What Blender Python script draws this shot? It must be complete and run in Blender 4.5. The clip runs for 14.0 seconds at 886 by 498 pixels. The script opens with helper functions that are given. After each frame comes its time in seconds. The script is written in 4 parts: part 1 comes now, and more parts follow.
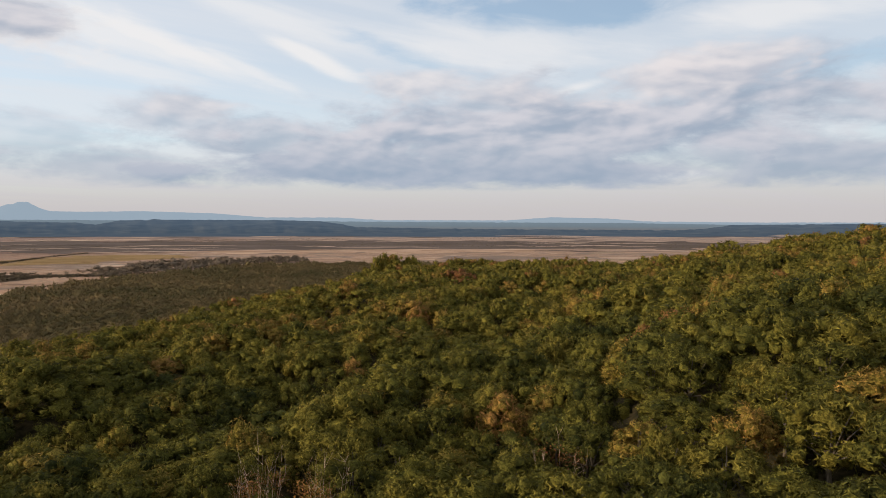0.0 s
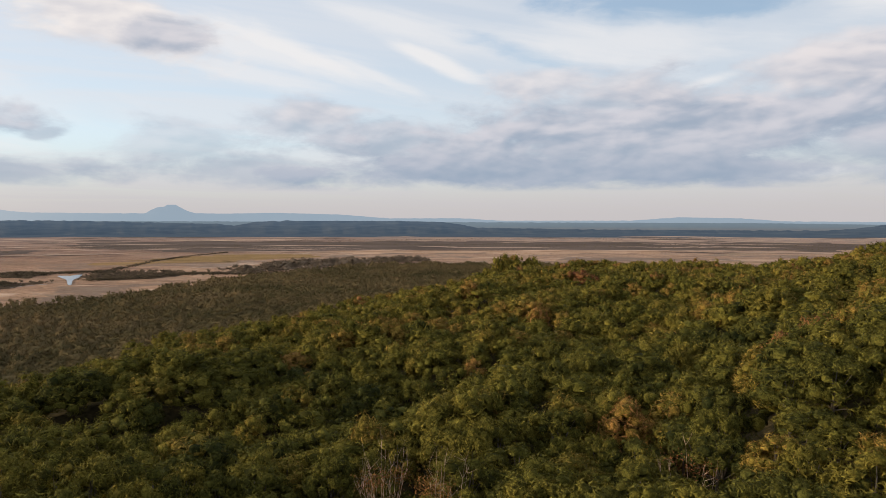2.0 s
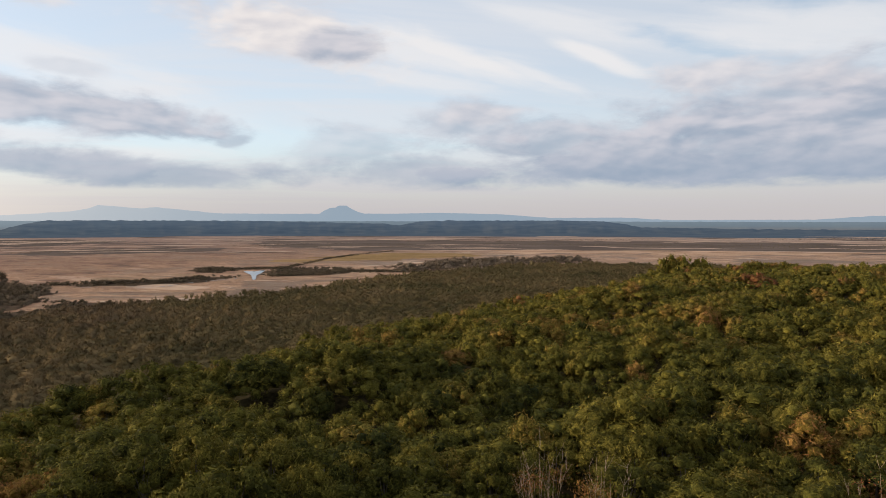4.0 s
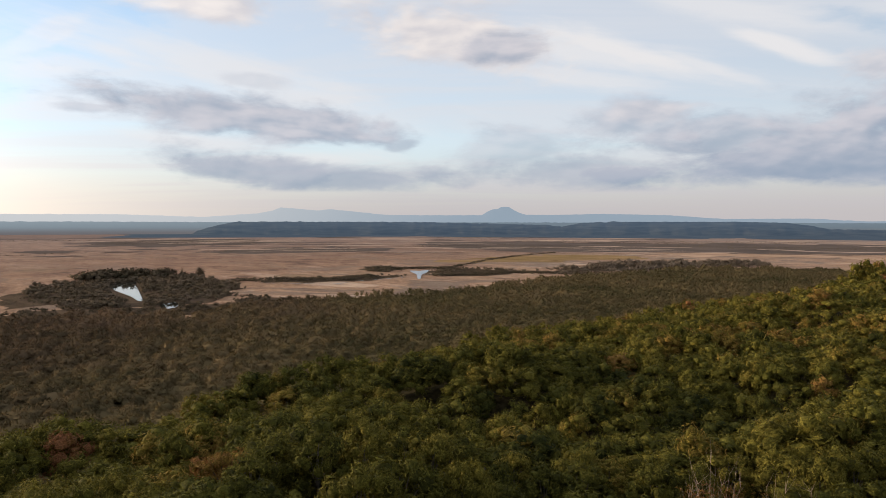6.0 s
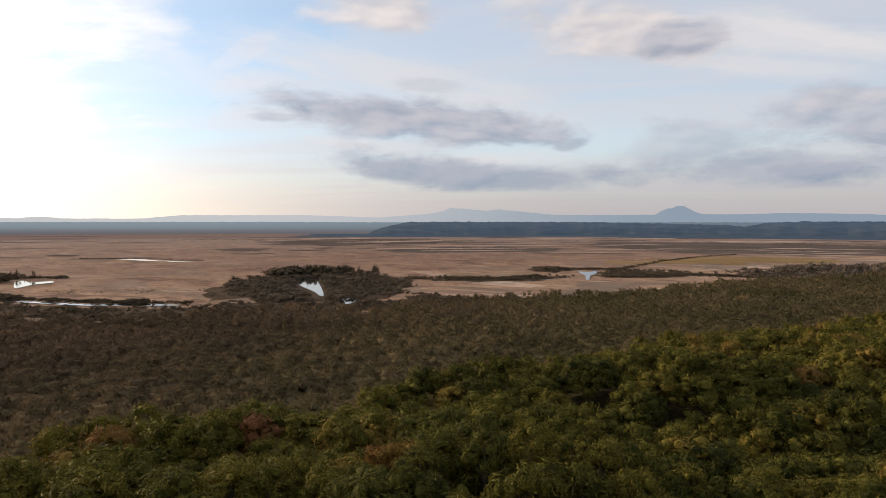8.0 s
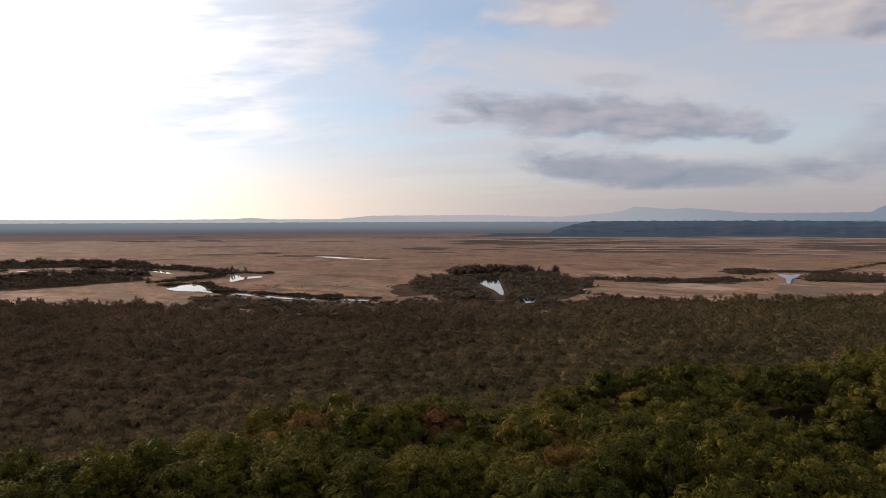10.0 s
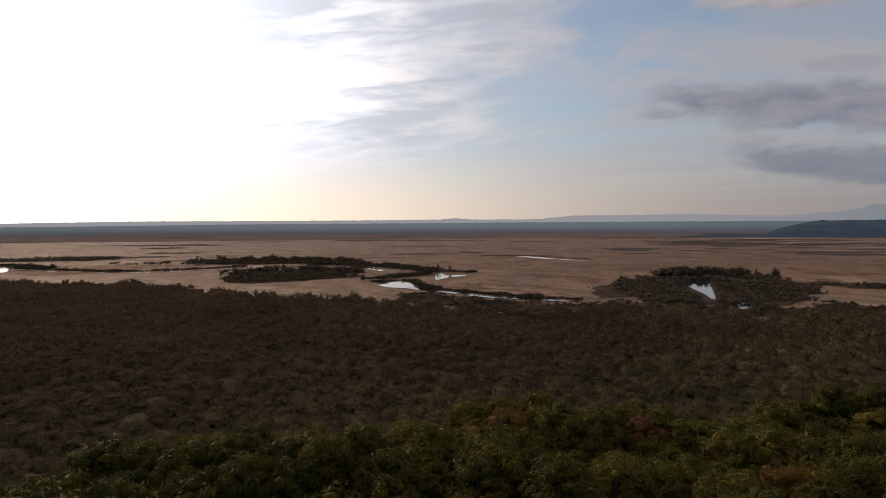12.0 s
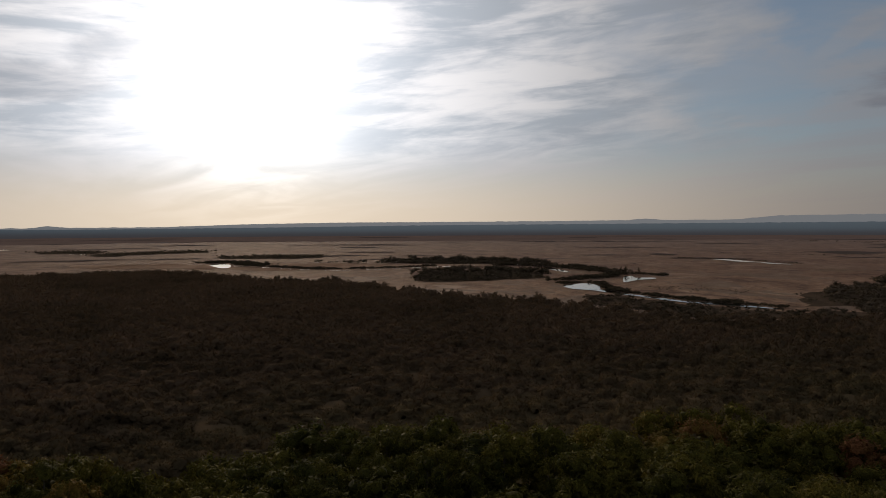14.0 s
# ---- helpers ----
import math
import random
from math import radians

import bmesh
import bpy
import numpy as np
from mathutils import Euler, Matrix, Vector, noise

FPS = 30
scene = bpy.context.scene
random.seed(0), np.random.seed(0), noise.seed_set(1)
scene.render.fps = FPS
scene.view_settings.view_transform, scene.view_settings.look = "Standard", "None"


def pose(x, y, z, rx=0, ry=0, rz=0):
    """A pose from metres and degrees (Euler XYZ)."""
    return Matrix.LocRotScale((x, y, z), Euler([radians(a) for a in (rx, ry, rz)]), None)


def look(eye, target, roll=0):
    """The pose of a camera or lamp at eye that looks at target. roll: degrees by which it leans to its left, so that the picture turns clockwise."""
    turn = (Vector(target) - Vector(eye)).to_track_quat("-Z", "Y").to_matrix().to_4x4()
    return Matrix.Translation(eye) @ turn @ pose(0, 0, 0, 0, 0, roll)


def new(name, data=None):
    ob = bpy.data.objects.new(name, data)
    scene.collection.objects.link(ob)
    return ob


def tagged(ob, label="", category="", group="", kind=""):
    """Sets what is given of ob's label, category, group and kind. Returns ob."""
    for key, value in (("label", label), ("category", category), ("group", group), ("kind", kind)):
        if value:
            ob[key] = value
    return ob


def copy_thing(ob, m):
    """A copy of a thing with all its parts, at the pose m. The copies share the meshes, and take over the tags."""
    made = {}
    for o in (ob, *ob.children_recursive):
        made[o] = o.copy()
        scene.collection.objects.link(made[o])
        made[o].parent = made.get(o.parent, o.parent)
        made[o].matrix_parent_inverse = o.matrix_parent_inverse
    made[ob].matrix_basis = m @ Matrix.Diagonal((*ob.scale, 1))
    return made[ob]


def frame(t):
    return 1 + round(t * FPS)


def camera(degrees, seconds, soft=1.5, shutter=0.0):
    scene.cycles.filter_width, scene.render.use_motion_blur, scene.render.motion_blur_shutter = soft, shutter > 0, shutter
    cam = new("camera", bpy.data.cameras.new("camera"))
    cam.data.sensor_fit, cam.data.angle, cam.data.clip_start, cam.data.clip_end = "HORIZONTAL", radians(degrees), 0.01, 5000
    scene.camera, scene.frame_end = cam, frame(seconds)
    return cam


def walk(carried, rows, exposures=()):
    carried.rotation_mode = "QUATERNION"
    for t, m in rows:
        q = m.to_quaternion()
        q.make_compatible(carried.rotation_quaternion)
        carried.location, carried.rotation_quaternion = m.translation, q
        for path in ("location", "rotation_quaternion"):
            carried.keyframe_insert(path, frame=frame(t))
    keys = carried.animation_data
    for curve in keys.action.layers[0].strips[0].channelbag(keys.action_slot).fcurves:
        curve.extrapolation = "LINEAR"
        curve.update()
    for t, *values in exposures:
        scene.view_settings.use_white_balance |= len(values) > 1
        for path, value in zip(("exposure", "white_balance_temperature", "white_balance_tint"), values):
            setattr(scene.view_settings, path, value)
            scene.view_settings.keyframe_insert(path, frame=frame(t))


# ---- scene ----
EYE = 50.0  # the camera hovers 50 m over the marsh
cam = camera(63.8, 14.0, soft=0.8)
PATH = [
    (0.0, 0.00, -2.01, 0.09),
    (0.5, 1.91, -1.98, 0.01),
    (1.0, 4.23, -1.99, 0.05),
    (1.5, 6.67, -1.98, 0.05),
    (2.0, 9.68, -1.97, -0.01),
    (2.5, 12.84, -1.94, 0.02),
    (3.0, 16.06, -1.97, -0.02),
    (5.5, 32.21, -1.92, 0.02),
    (6.0, 35.49, -1.89, 0.02),
    (6.5, 38.78, -1.87, 0.02),
    (7.0, 42.14, -1.84, 0.11),
    (7.5, 45.52, -1.88, 0.13),
    (8.0, 48.93, -1.89, 0.02),
    (10.5, 67.32, -1.93, -0.17),
    (11.0, 71.43, -1.93, -0.21),
    (11.5, 75.49, -1.88, -0.23),
    (12.0, 79.45, -1.86, -0.23),
    (12.5, 83.27, -1.82, -0.22),
    (13.0, 86.98, -1.78, -0.20),
    (13.5, 90.68, -1.76, -0.24),
    (14.0, 94.29, -1.74, -0.24),
]
walk(cam, [(t, pose(0, 0, EYE, 90 + pitch, -roll, yaw)) for t, yaw, pitch, roll in PATH],
     exposures=[(0.0, 0.0, 6500, 10), (5.5, -0.06, 6500, 11), (8.2, -0.23, 6500, 13), (10.5, -0.66, 6500, 17), (12.0, -1.15, 6480, 16), (14.0, -1.98, 6400, 13)])

# ---- light ----
SUN_AZ, SUN_EL = 108.9, 11.6


def heading(az, el=0.0):
    """Unit vector towards a bearing (degrees to the left of +y) and an elevation."""
    a, e = radians(az), radians(el)
    return Vector((-math.sin(a) * math.cos(e), math.cos(a) * math.cos(e), math.sin(e)))


sun = new("sun", bpy.data.lights.new("sun", "SUN"))
sun.data.energy, sun.data.angle, sun.data.color = 4.8, radians(0.6), (1.0, 0.76, 0.50)
sun.matrix_world = look(heading(SUN_AZ, SUN_EL) * 100, (0, 0, 0))


class Nodes:
    """Small helper to wire shader nodes."""

    def __init__(self, tree, fresh=True):
        self.tree = tree
        if fresh:
            tree.nodes.clear()

    def node(self, kind, **values):
        n = self.tree.nodes.new(kind)
        for key, value in values.items():
            if key in ("operation", "blend_type", "data_type", "sky_type", "vector_type", "interpolation_type",
                       "noise_dimensions", "attribute_name", "feature", "distribution", "noise_type"):
                setattr(n, key, value)
        return n

    def put(self, socket, value):
        if hasattr(value, "links"):
            self.tree.links.new(value, socket)
        else:
            socket.default_value = value

    def math(self, op, a, b=0.0, c=0.0):
        n = self.node("ShaderNodeMath", operation=op)
        for s, v in zip(n.inputs, (a, b, c)):
            self.put(s, v)
        return n.outputs[0]

    def vec(self, op, a, b=(0, 0, 0)):
        n = self.node("ShaderNodeVectorMath", operation=op)
        self.put(n.inputs[0], a)
        self.put(n.inputs[1], b)
        return n.outputs["Value"] if op in ("LENGTH", "DOT_PRODUCT") else n.outputs["Vector"]

    def combine(self, x, y, z=0.0):
        n = self.node("ShaderNodeCombineXYZ")
        for s, v in zip(n.inputs, (x, y, z)):
            self.put(s, v)
        return n.outputs[0]

    def split(self, v):
        n = self.node("ShaderNodeSeparateXYZ")
        self.put(n.inputs[0], v)
        return n.outputs

    def noise(self, v, scale, detail=4.0, rough=0.55, warp=0.0):
        n = self.node("ShaderNodeTexNoise")
        self.put(n.inputs["Vector"], v)
        n.inputs["Scale"].default_value, n.inputs["Detail"].default_value = scale, detail
        n.inputs["Roughness"].default_value, n.inputs["Distortion"].default_value = rough, warp
        return n.outputs["Fac"]

    def span(self, v, a, b, lo=0.0, hi=1.0, soft=True):
        n = self.node("ShaderNodeMapRange", interpolation_type="SMOOTHSTEP" if soft else "LINEAR")
        for s, x in zip(n.inputs, (v, a, b, lo, hi)):
            self.put(s, x)
        return n.outputs[0]

    def mix(self, fac, a, b, blend="MIX"):
        n = self.node("ShaderNodeMix", data_type="RGBA", blend_type=blend)
        n.inputs[0].default_value = 0.5
        self.put(n.inputs[0], fac)
        self.put(n.inputs[6], (*a, 1) if isinstance(a, tuple) else a)
        self.put(n.inputs[7], (*b, 1) if isinstance(b, tuple) else b)
        return n.outputs[2]

    def mapping(self, v, loc=(0, 0, 0), rot=0.0, scale=(1, 1, 1), kind="TEXTURE"):
        n = self.node("ShaderNodeMapping")
        n.vector_type = kind
        self.put(n.inputs[0], v)
        n.inputs[1].default_value, n.inputs[2].default_value, n.inputs[3].default_value = loc, (0, 0, rot), scale
        return n.outputs[0]


world = bpy.data.worlds.new("sky")
scene.world = world
world.use_nodes = True
W = Nodes(world.node_tree)
way = W.node("ShaderNodeTexCoord").outputs["Generated"]
wx, wy, wz = W.split(way)
# bearing to the right and elevation, in degrees
right = W.math("MULTIPLY", W.math("ARCTAN2", wx, wy), 57.2958)
# the seam of the bearing lies behind the view
high = W.math("MULTIPLY", W.math("ARCSINE", wz), 57.2958)
chart = W.combine(right, high)
# cloud sheet overhead, seen in perspective
lift = W.math("ADD", W.math("MAXIMUM", wz, 0.0), 0.07)
sheet = W.combine(W.math("DIVIDE", wx, lift), W.math("DIVIDE", wy, lift))
puff = W.noise(W.mapping(chart, scale=(8.5, 3.3, 1)), 1.0, 6, 0.56, 0.3)
puff_smooth = W.noise(W.mapping(chart, scale=(8.5, 3.3, 1)), 1.0, 3.5, 0.5, 0.25)
puff_sunward = W.noise(W.mapping(chart, (0.9, -0.6, 0), scale=(8.5, 3.3, 1)), 1.0, 3.5, 0.5, 0.25)
lump_smooth = W.noise(W.mapping(chart, (7, 2, 0), scale=(4.6, 1.9, 1)), 1.0, 4, 0.55, 0.3)
lump_sunward = W.noise(W.mapping(chart, (7.45, 1.65, 0), scale=(4.6, 1.9, 1)), 1.0, 4, 0.55, 0.3)
relief = W.math("ADD", W.math("SUBTRACT", puff_sunward, puff_smooth), W.math("MULTIPLY", W.math("SUBTRACT", lump_sunward, lump_smooth), 0.3))
relief = W.span(relief, -0.16, 0.16)
rag = W.math("SUBTRACT", puff, 0.5)
fine = W.math("SUBTRACT", W.noise(W.mapping(chart, scale=(2.4, 1.0, 1)), 1.0, 5, 0.62, 0.4), 0.5)
silk = W.math("SUBTRACT", W.noise(W.mapping(chart, rot=radians(-12), scale=(8, 1.5, 1)), 1.0, 4, 0.5, 0.5), 0.5)
edge = W.math("ADD", W.math("MULTIPLY", rag, 2.4), W.math("MULTIPLY", fine, 0.6))
thread = W.math("SUBTRACT", W.noise(W.mapping(chart, rot=radians(-8), scale=(4.2, 0.5, 1)), 1.0, 5, 0.6, 0.6), 0.5)
silky = W.math("ADD", W.math("MULTIPLY", rag, 0.9), W.math("ADD", W.math("MULTIPLY", silk, 1.3), W.math("MULTIPLY", thread, 0.45)))
grey, white, puffy, head, gap = [], [], [], [], []


def cloud(layer, az, el, wide, tall, tilt, weight):
    """One cloud: centre, half width and half height in degrees, tilt (up to the right), weight."""
    at = W.mapping(chart, (-az, el, 0), radians(tilt), (wide, tall, 1))
    far = W.math("ADD", W.vec("LENGTH", at), silky if layer is white else edge)
    layer.append(W.span(far, 1.3, 0.2, 0.0, weight) if layer is white else W.span(far, 1.16, 0.42, 0.0, weight))


def joined(layer):
    total = layer[0]
    for other in layer[1:]:
        total = W.math("MAXIMUM", total, other)
    return total


cloud(gap, -9.6, 16.3, 11.6, 1.82, 0, 0.60)
cloud(gap, 2.0, 12.9, 6.8, 0.91, -14, 0.50)
cloud(gap, -29.4, 11.2, 7.6, 1.37, 10, 0.40)
cloud(gap, 63.0, 15.5, 11.0, 4.0, 0, 0.45)
cloud(gap, 72.0, 10.0, 7.0, 4.0, 0, 0.30)
cloud(grey, -8.8, 7.2, 34.1, 4.32, 4, 0.92)
cloud(grey, 1.1, 4.4, 30.9, 1.82, 0, 0.95)
cloud(grey, 14.0, 6.6, 12.3, 2.05, 3, 0.75)
cloud(grey, -2.1, 8.6, 12.3, 2.37, 6, 0.70)
cloud(grey, -20.6, 7.7, 13.8, 2.05, 6, 0.70)
cloud(grey, -28.8, 4.5, 12.6, 2.05, 0, 0.80)
cloud(grey, 20.5, 8.0, 5.0, 1.91, 0, 0.60)
cloud(grey, -22.1, 11.1, 9.5, 1.46, 12, 0.45)
cloud(grey, 29.8, 6.1, 5.7, 2.05, 0, 0.45)
cloud(grey, 31.0, 13.9, 3.9, 1.37, 8, 0.80)
cloud(grey, -31.5, 8.0, 7.4, 1.82, 4, 0.70)
cloud(grey, 50.6, 8.3, 14.0, 1.75, -6, 0.86)
cloud(grey, 50.2, 4.3, 9.2, 1.6, -6, 0.82)
cloud(grey, 42.8, 3.7, 10.4, 1.27, 0, 0.70)
cloud(grey, 38.8, 6.4, 1.7, 0.55, 10, 0.60)
cloud(grey, 62.0, 8.4, 2.4, 0.41, 0, 0.50)
cloud(grey, 50.0, 11.1, 2.7, 0.64, -3, 0.30)
cloud(grey, 118.4, 13.0, 5.2, 1.5, 8, 0.40)
cloud(grey, 124.0, 10.3, 4.5, 1.55, 3, 0.40)
cloud(grey, 25.0, 4.4, 9.5, 1.6, 0, 0.64)
cloud(grey, -23.0, 5.4, 11.0, 2.6, 0, 0.74)
cloud(white, 21.3, 13.2, 8.9, 1.09, -18, 0.95)
cloud(white, 16.0, 12.0, 5.2, 0.64, -22, 0.70)
cloud(white, 10.2, 12.7, 4.9, 0.77, -24, 0.90)
cloud(white, -3.9, 13.8, 10.4, 2.05, -3, 0.60)
cloud(head, 1.8, 11.0, 5.6, 1.5, 3, 0.75)
cloud(head, -17.8, 11.0, 9.5, 2.0, 7, 0.80)
cloud(head, -4.6, 10.6, 5.0, 1.3, 5, 0.55)
cloud(head, 19.6, 8.6, 3.2, 1.0, 0, 0.50)
cloud(white, -25.1, 15.0, 7.6, 1.64, 0, 0.70)
cloud(white, 25.1, 11.5, 7.6, 0.82, -8, 0.60)
cloud(white, 12.6, 15.3, 8.4, 1.09, -14, 0.60)
cloud(white, 20.2, 4.1, 1.7, 0.55, 0, 0.70)
cloud(white, 12.7, 4.6, 2.6, 0.46, 0, 0.60)
cloud(white, -17.8, 3.7, 3.8, 0.46, 4, 0.55)
cloud(white, 6.5, 6.0, 4.1, 0.41, 4, 0.40)
cloud(white, -10.5, 10.6, 2.7, 0.46, 12, 0.70)
cloud(white, -23.3, 6.5, 2.8, 1.00, 0, 0.50)
cloud(puffy, 35.0, 14.7, 8.7, 2.82, -10, 1.00)
cloud(puffy, 54.1, 16.3, 6.1, 2.05, -5, 1.00)
cloud(white, 52.0, 11.6, 14.0, 1.9, -12, 0.66)
cloud(white, 50.0, 9.2, 17.0, 2.2, -5, 0.38)
cloud(puffy, 64.3, 13.2, 2.6, 0.73, 30, 0.30)
cloud(white, 46.4, 5.2, 8.2, 0.73, 3, 0.60)
cloud(white, 56.3, 6.5, 6.8, 0.64, -6, 0.50)
cloud(white, 23.1, 13.1, 10.3, 1.37, -8, 0.75)

glow = W.math("MAXIMUM", W.vec("DOT_PRODUCT", way, tuple(heading(SUN_AZ, SUN_EL))), 0.0)
sky = W.node("ShaderNodeTexSky", sky_type="NISHITA")
sky.sun_disc, sky.sun_elevation, sky.sun_rotation = False, radians(SUN_EL), radians(SUN_AZ)
sky.air_density, sky.dust_density, sky.ozone_density = 1.0, 0.2, 3.0
clear = W.mix(1.0, sky.outputs[0], (0.20, 0.195, 0.185), "MULTIPLY")
bright = W.math("ADD", 1.0, W.math("MULTIPLY", W.math("POWER", glow, 7.0), 1.8))
bright = W.math("ADD", bright, W.math("MULTIPLY", W.math("POWER", glow, 40.0), 1.6))


def sunlit(colour):
    return W.mix(1.0, colour, W.combine(bright, bright, bright), "MULTIPLY")


# high thin cirrus all over
streak = W.noise(W.mapping(sheet, rot=radians(35), scale=(2.8, 1.0, 1)), 1.0, 5, 0.52, 0.9)
wisp = W.math("MULTIPLY", W.span(streak, 0.36, 0.70, 0.68, 0.93), W.math("SUBTRACT", 1.0, joined(gap)))
col = W.mix(wisp, clear, sunlit((0.70, 0.72, 0.765)))
# streaks of cirrus on the sunward side
bearing = W.math("MULTIPLY", right, -1.0)
comb = W.math("MULTIPLY", W.noise(W.mapping(chart, (3, 1, 0), radians(7), (17, 3.4, 1)), 1.0, 7, 0.6, 0.5), 0.62)
comb = W.math("ADD", comb, W.math("MULTIPLY", W.noise(W.mapping(chart, (1, 4, 0), radians(3), (8, 1.1, 1)), 1.0, 5, 0.55, 0.6), 0.38))
stripe = W.span(W.math("ADD", comb, W.math("MULTIPLY", fine, 0.07)), 0.40, 0.60)
where = W.math("MULTIPLY", W.span(W.math("ADD", bearing, W.math("MULTIPLY", rag, 30.0)), 68.0, 84.0), W.span(high, 4.0, 7.5))
col = W.mix(W.math("MULTIPLY", W.math("MULTIPLY", where, W.math("SUBTRACT", 1.0, stripe)), 0.85), col, sunlit((0.53, 0.575, 0.62)))
shine = W.math("ADD", 1.0, W.math("MULTIPLY", W.math("POWER", glow, 11.0), 3.0))
col = W.mix(W.math("MULTIPLY", W.math("MULTIPLY", where, stripe), 0.92), col, W.mix(1.0, (0.90, 0.885, 0.875), W.combine(shine, shine, shine), "MULTIPLY"))
# warm haze low over the horizon
low = W.span(high, 7.0, 0.2, 0.0, 0.97)
warm = W.mix(W.math("POWER", glow, 4.4), (0.53, 0.50, 0.51), (2.5, 2.1, 1.58))
col = W.mix(low, col, warm)
blaze = W.math("ADD", 1.0, W.math("MULTIPLY", W.math("POWER", glow, 11.0), 3.9))
col = W.mix(joined(white), col, W.mix(1.0, (0.80, 0.79, 0.80), W.combine(blaze, blaze, blaze), "MULTIPLY"))
col = W.mix(joined(puffy), col, sunlit(W.mix(relief, (0.62, 0.61, 0.65), (0.84, 0.79, 0.77))))
# grey cloud with flat feet, lit on the sunward side
feet = W.span(W.math("ADD", high, W.math("MULTIPLY", rag, 0.5)), 2.5, 2.85)
dull = W.mix(relief, (0.305, 0.37, 0.475), (0.60, 0.59, 0.645))
dull = W.mix(W.span(high, 7.5, 3.0, 0.0, 0.62), dull, (0.28, 0.36, 0.475))
dull = W.mix(W.math("POWER", glow, 14.0), dull, sunlit((0.47, 0.485, 0.52)))
col = W.mix(W.math("MULTIPLY", joined(grey), feet), col, dull)
# paler rounded heads on the bank
col = W.mix(joined(head), col, W.mix(relief, (0.50, 0.515, 0.585), (0.77, 0.72, 0.725)))
# the sun behind thin cloud
veil = W.span(W.math("ADD", streak, W.math("MULTIPLY", thread, 0.2)), 0.32, 0.68, 0.4, 1.25)
core = W.math("MULTIPLY", W.math("ADD", W.math("MULTIPLY", W.math("POWER", glow, 120.0), 1.9), W.math("MULTIPLY", W.math("POWER", glow, 420.0), 7.0)), veil)
col = W.mix(1.0, col, W.combine(core, W.math("MULTIPLY", core, 0.93), W.math("MULTIPLY", core, 0.8)), "ADD")
# the air itself brightens towards the sun
aureole = W.math("ADD", 1.0, W.math("MULTIPLY", W.math("POWER", glow, 9.0), 0.32))
col = W.mix(1.0, col, W.combine(aureole, aureole, W.math("MULTIPLY", aureole, 0.99)), "MULTIPLY")
back = W.node("ShaderNodeBackground")
W.put(back.inputs[0], col)
back.inputs[1].default_value = 1.08
out = W.node("ShaderNodeOutputWorld")
W.put(out.inputs[0], back.outputs[0])


# ---- materials ----
def surface(name, colour, rough=0.8, bump=None, spec=0.3, through_light=0.0, metal=0.0):
    """A material; colour(N) and bump(N) wire its nodes."""
    m = bpy.data.materials.new(name)
    m.use_nodes = True
    n = Nodes(m.node_tree)
    p = n.node("ShaderNodeBsdfPrincipled")
    c = colour(n)
    n.put(p.inputs["Base Color"], (*c, 1) if isinstance(c, tuple) else c)
    n.put(p.inputs["Roughness"], rough)
    p.inputs["Specular IOR Level"].default_value, p.inputs["Metallic"].default_value = spec, metal
    if bump:
        height, strength, depth = bump(n)
        b = n.node("ShaderNodeBump")
        b.inputs["Strength"].default_value, b.inputs["Distance"].default_value = strength, depth
        n.put(b.inputs["Height"], height)
        n.put(p.inputs["Normal"], b.outputs[0])
    last = p.outputs[0]
    if through_light:
        t = n.node("ShaderNodeBsdfTranslucent")
        n.put(t.inputs[0], (*c, 1) if isinstance(c, tuple) else c)
        mixer = n.node("ShaderNodeMixShader")
        mixer.inputs[0].default_value = through_light
        n.put(mixer.inputs[1], last)
        n.put(mixer.inputs[2], t.outputs[0])
        last = mixer.outputs[0]
    o = n.node("ShaderNodeOutputMaterial")
    n.put(o.inputs[0], last)
    return m


def ramp(n, fac, stops):
    r = n.node("ShaderNodeValToRGB")
    n.put(r.inputs[0], fac)
    e = r.color_ramp.elements
    while len(e) < len(stops):
        e.new(0.5)
    for el, (at, c) in zip(e, stops):
        el.position, el.color = at, (*c, 1)
    return r.outputs[0]


def position(n):
    return n.node("ShaderNodeNewGeometry").outputs["Position"]


def leaf_colour(n):
    tint = n.node("ShaderNodeAttribute", attribute_name="tint").outputs["Fac"]
    own = n.node("ShaderNodeObjectInfo").outputs["Random"]
    leaf = n.node("ShaderNodeNewGeometry").outputs["Random Per Island"]
    patch = n.noise(position(n), 0.22, 3)
    f = n.math("ADD", tint, n.math("MULTIPLY", n.math("SUBTRACT", own, 0.5), 0.16))
    f = n.math("ADD", f, n.math("MULTIPLY", n.math("SUBTRACT", leaf, 0.5), 0.13))
    f = n.math("ADD", f, n.math("MULTIPLY", n.math("SUBTRACT", patch, 0.5), 0.18))
    c = ramp(n, f, [(0.0, (0.034, 0.039, 0.011)), (0.3, (0.087, 0.080, 0.0150)), (0.55, (0.138, 0.114, 0.021)),
                    (0.72, (0.19, 0.118, 0.028)), (0.86, (0.18, 0.088, 0.032)), (1.0, (0.15, 0.062, 0.030))])
    grain = n.span(n.noise(position(n), 4.5, 3, 0.6), 0.38, 0.62, 0.65, 1.2)
    v = n.math("MULTIPLY", n.span(leaf, 0.0, 1.0, 0.58, 1.42, False), grain)
    return n.mix(1.0, c, n.combine(v, v, v), "MULTIPLY")


LEAF = surface("oak_leaves", leaf_colour, 0.7, lambda n: (n.noise(position(n), 3.2, 4, 0.65), 0.5, 0.35), spec=0.03, through_light=0.2)


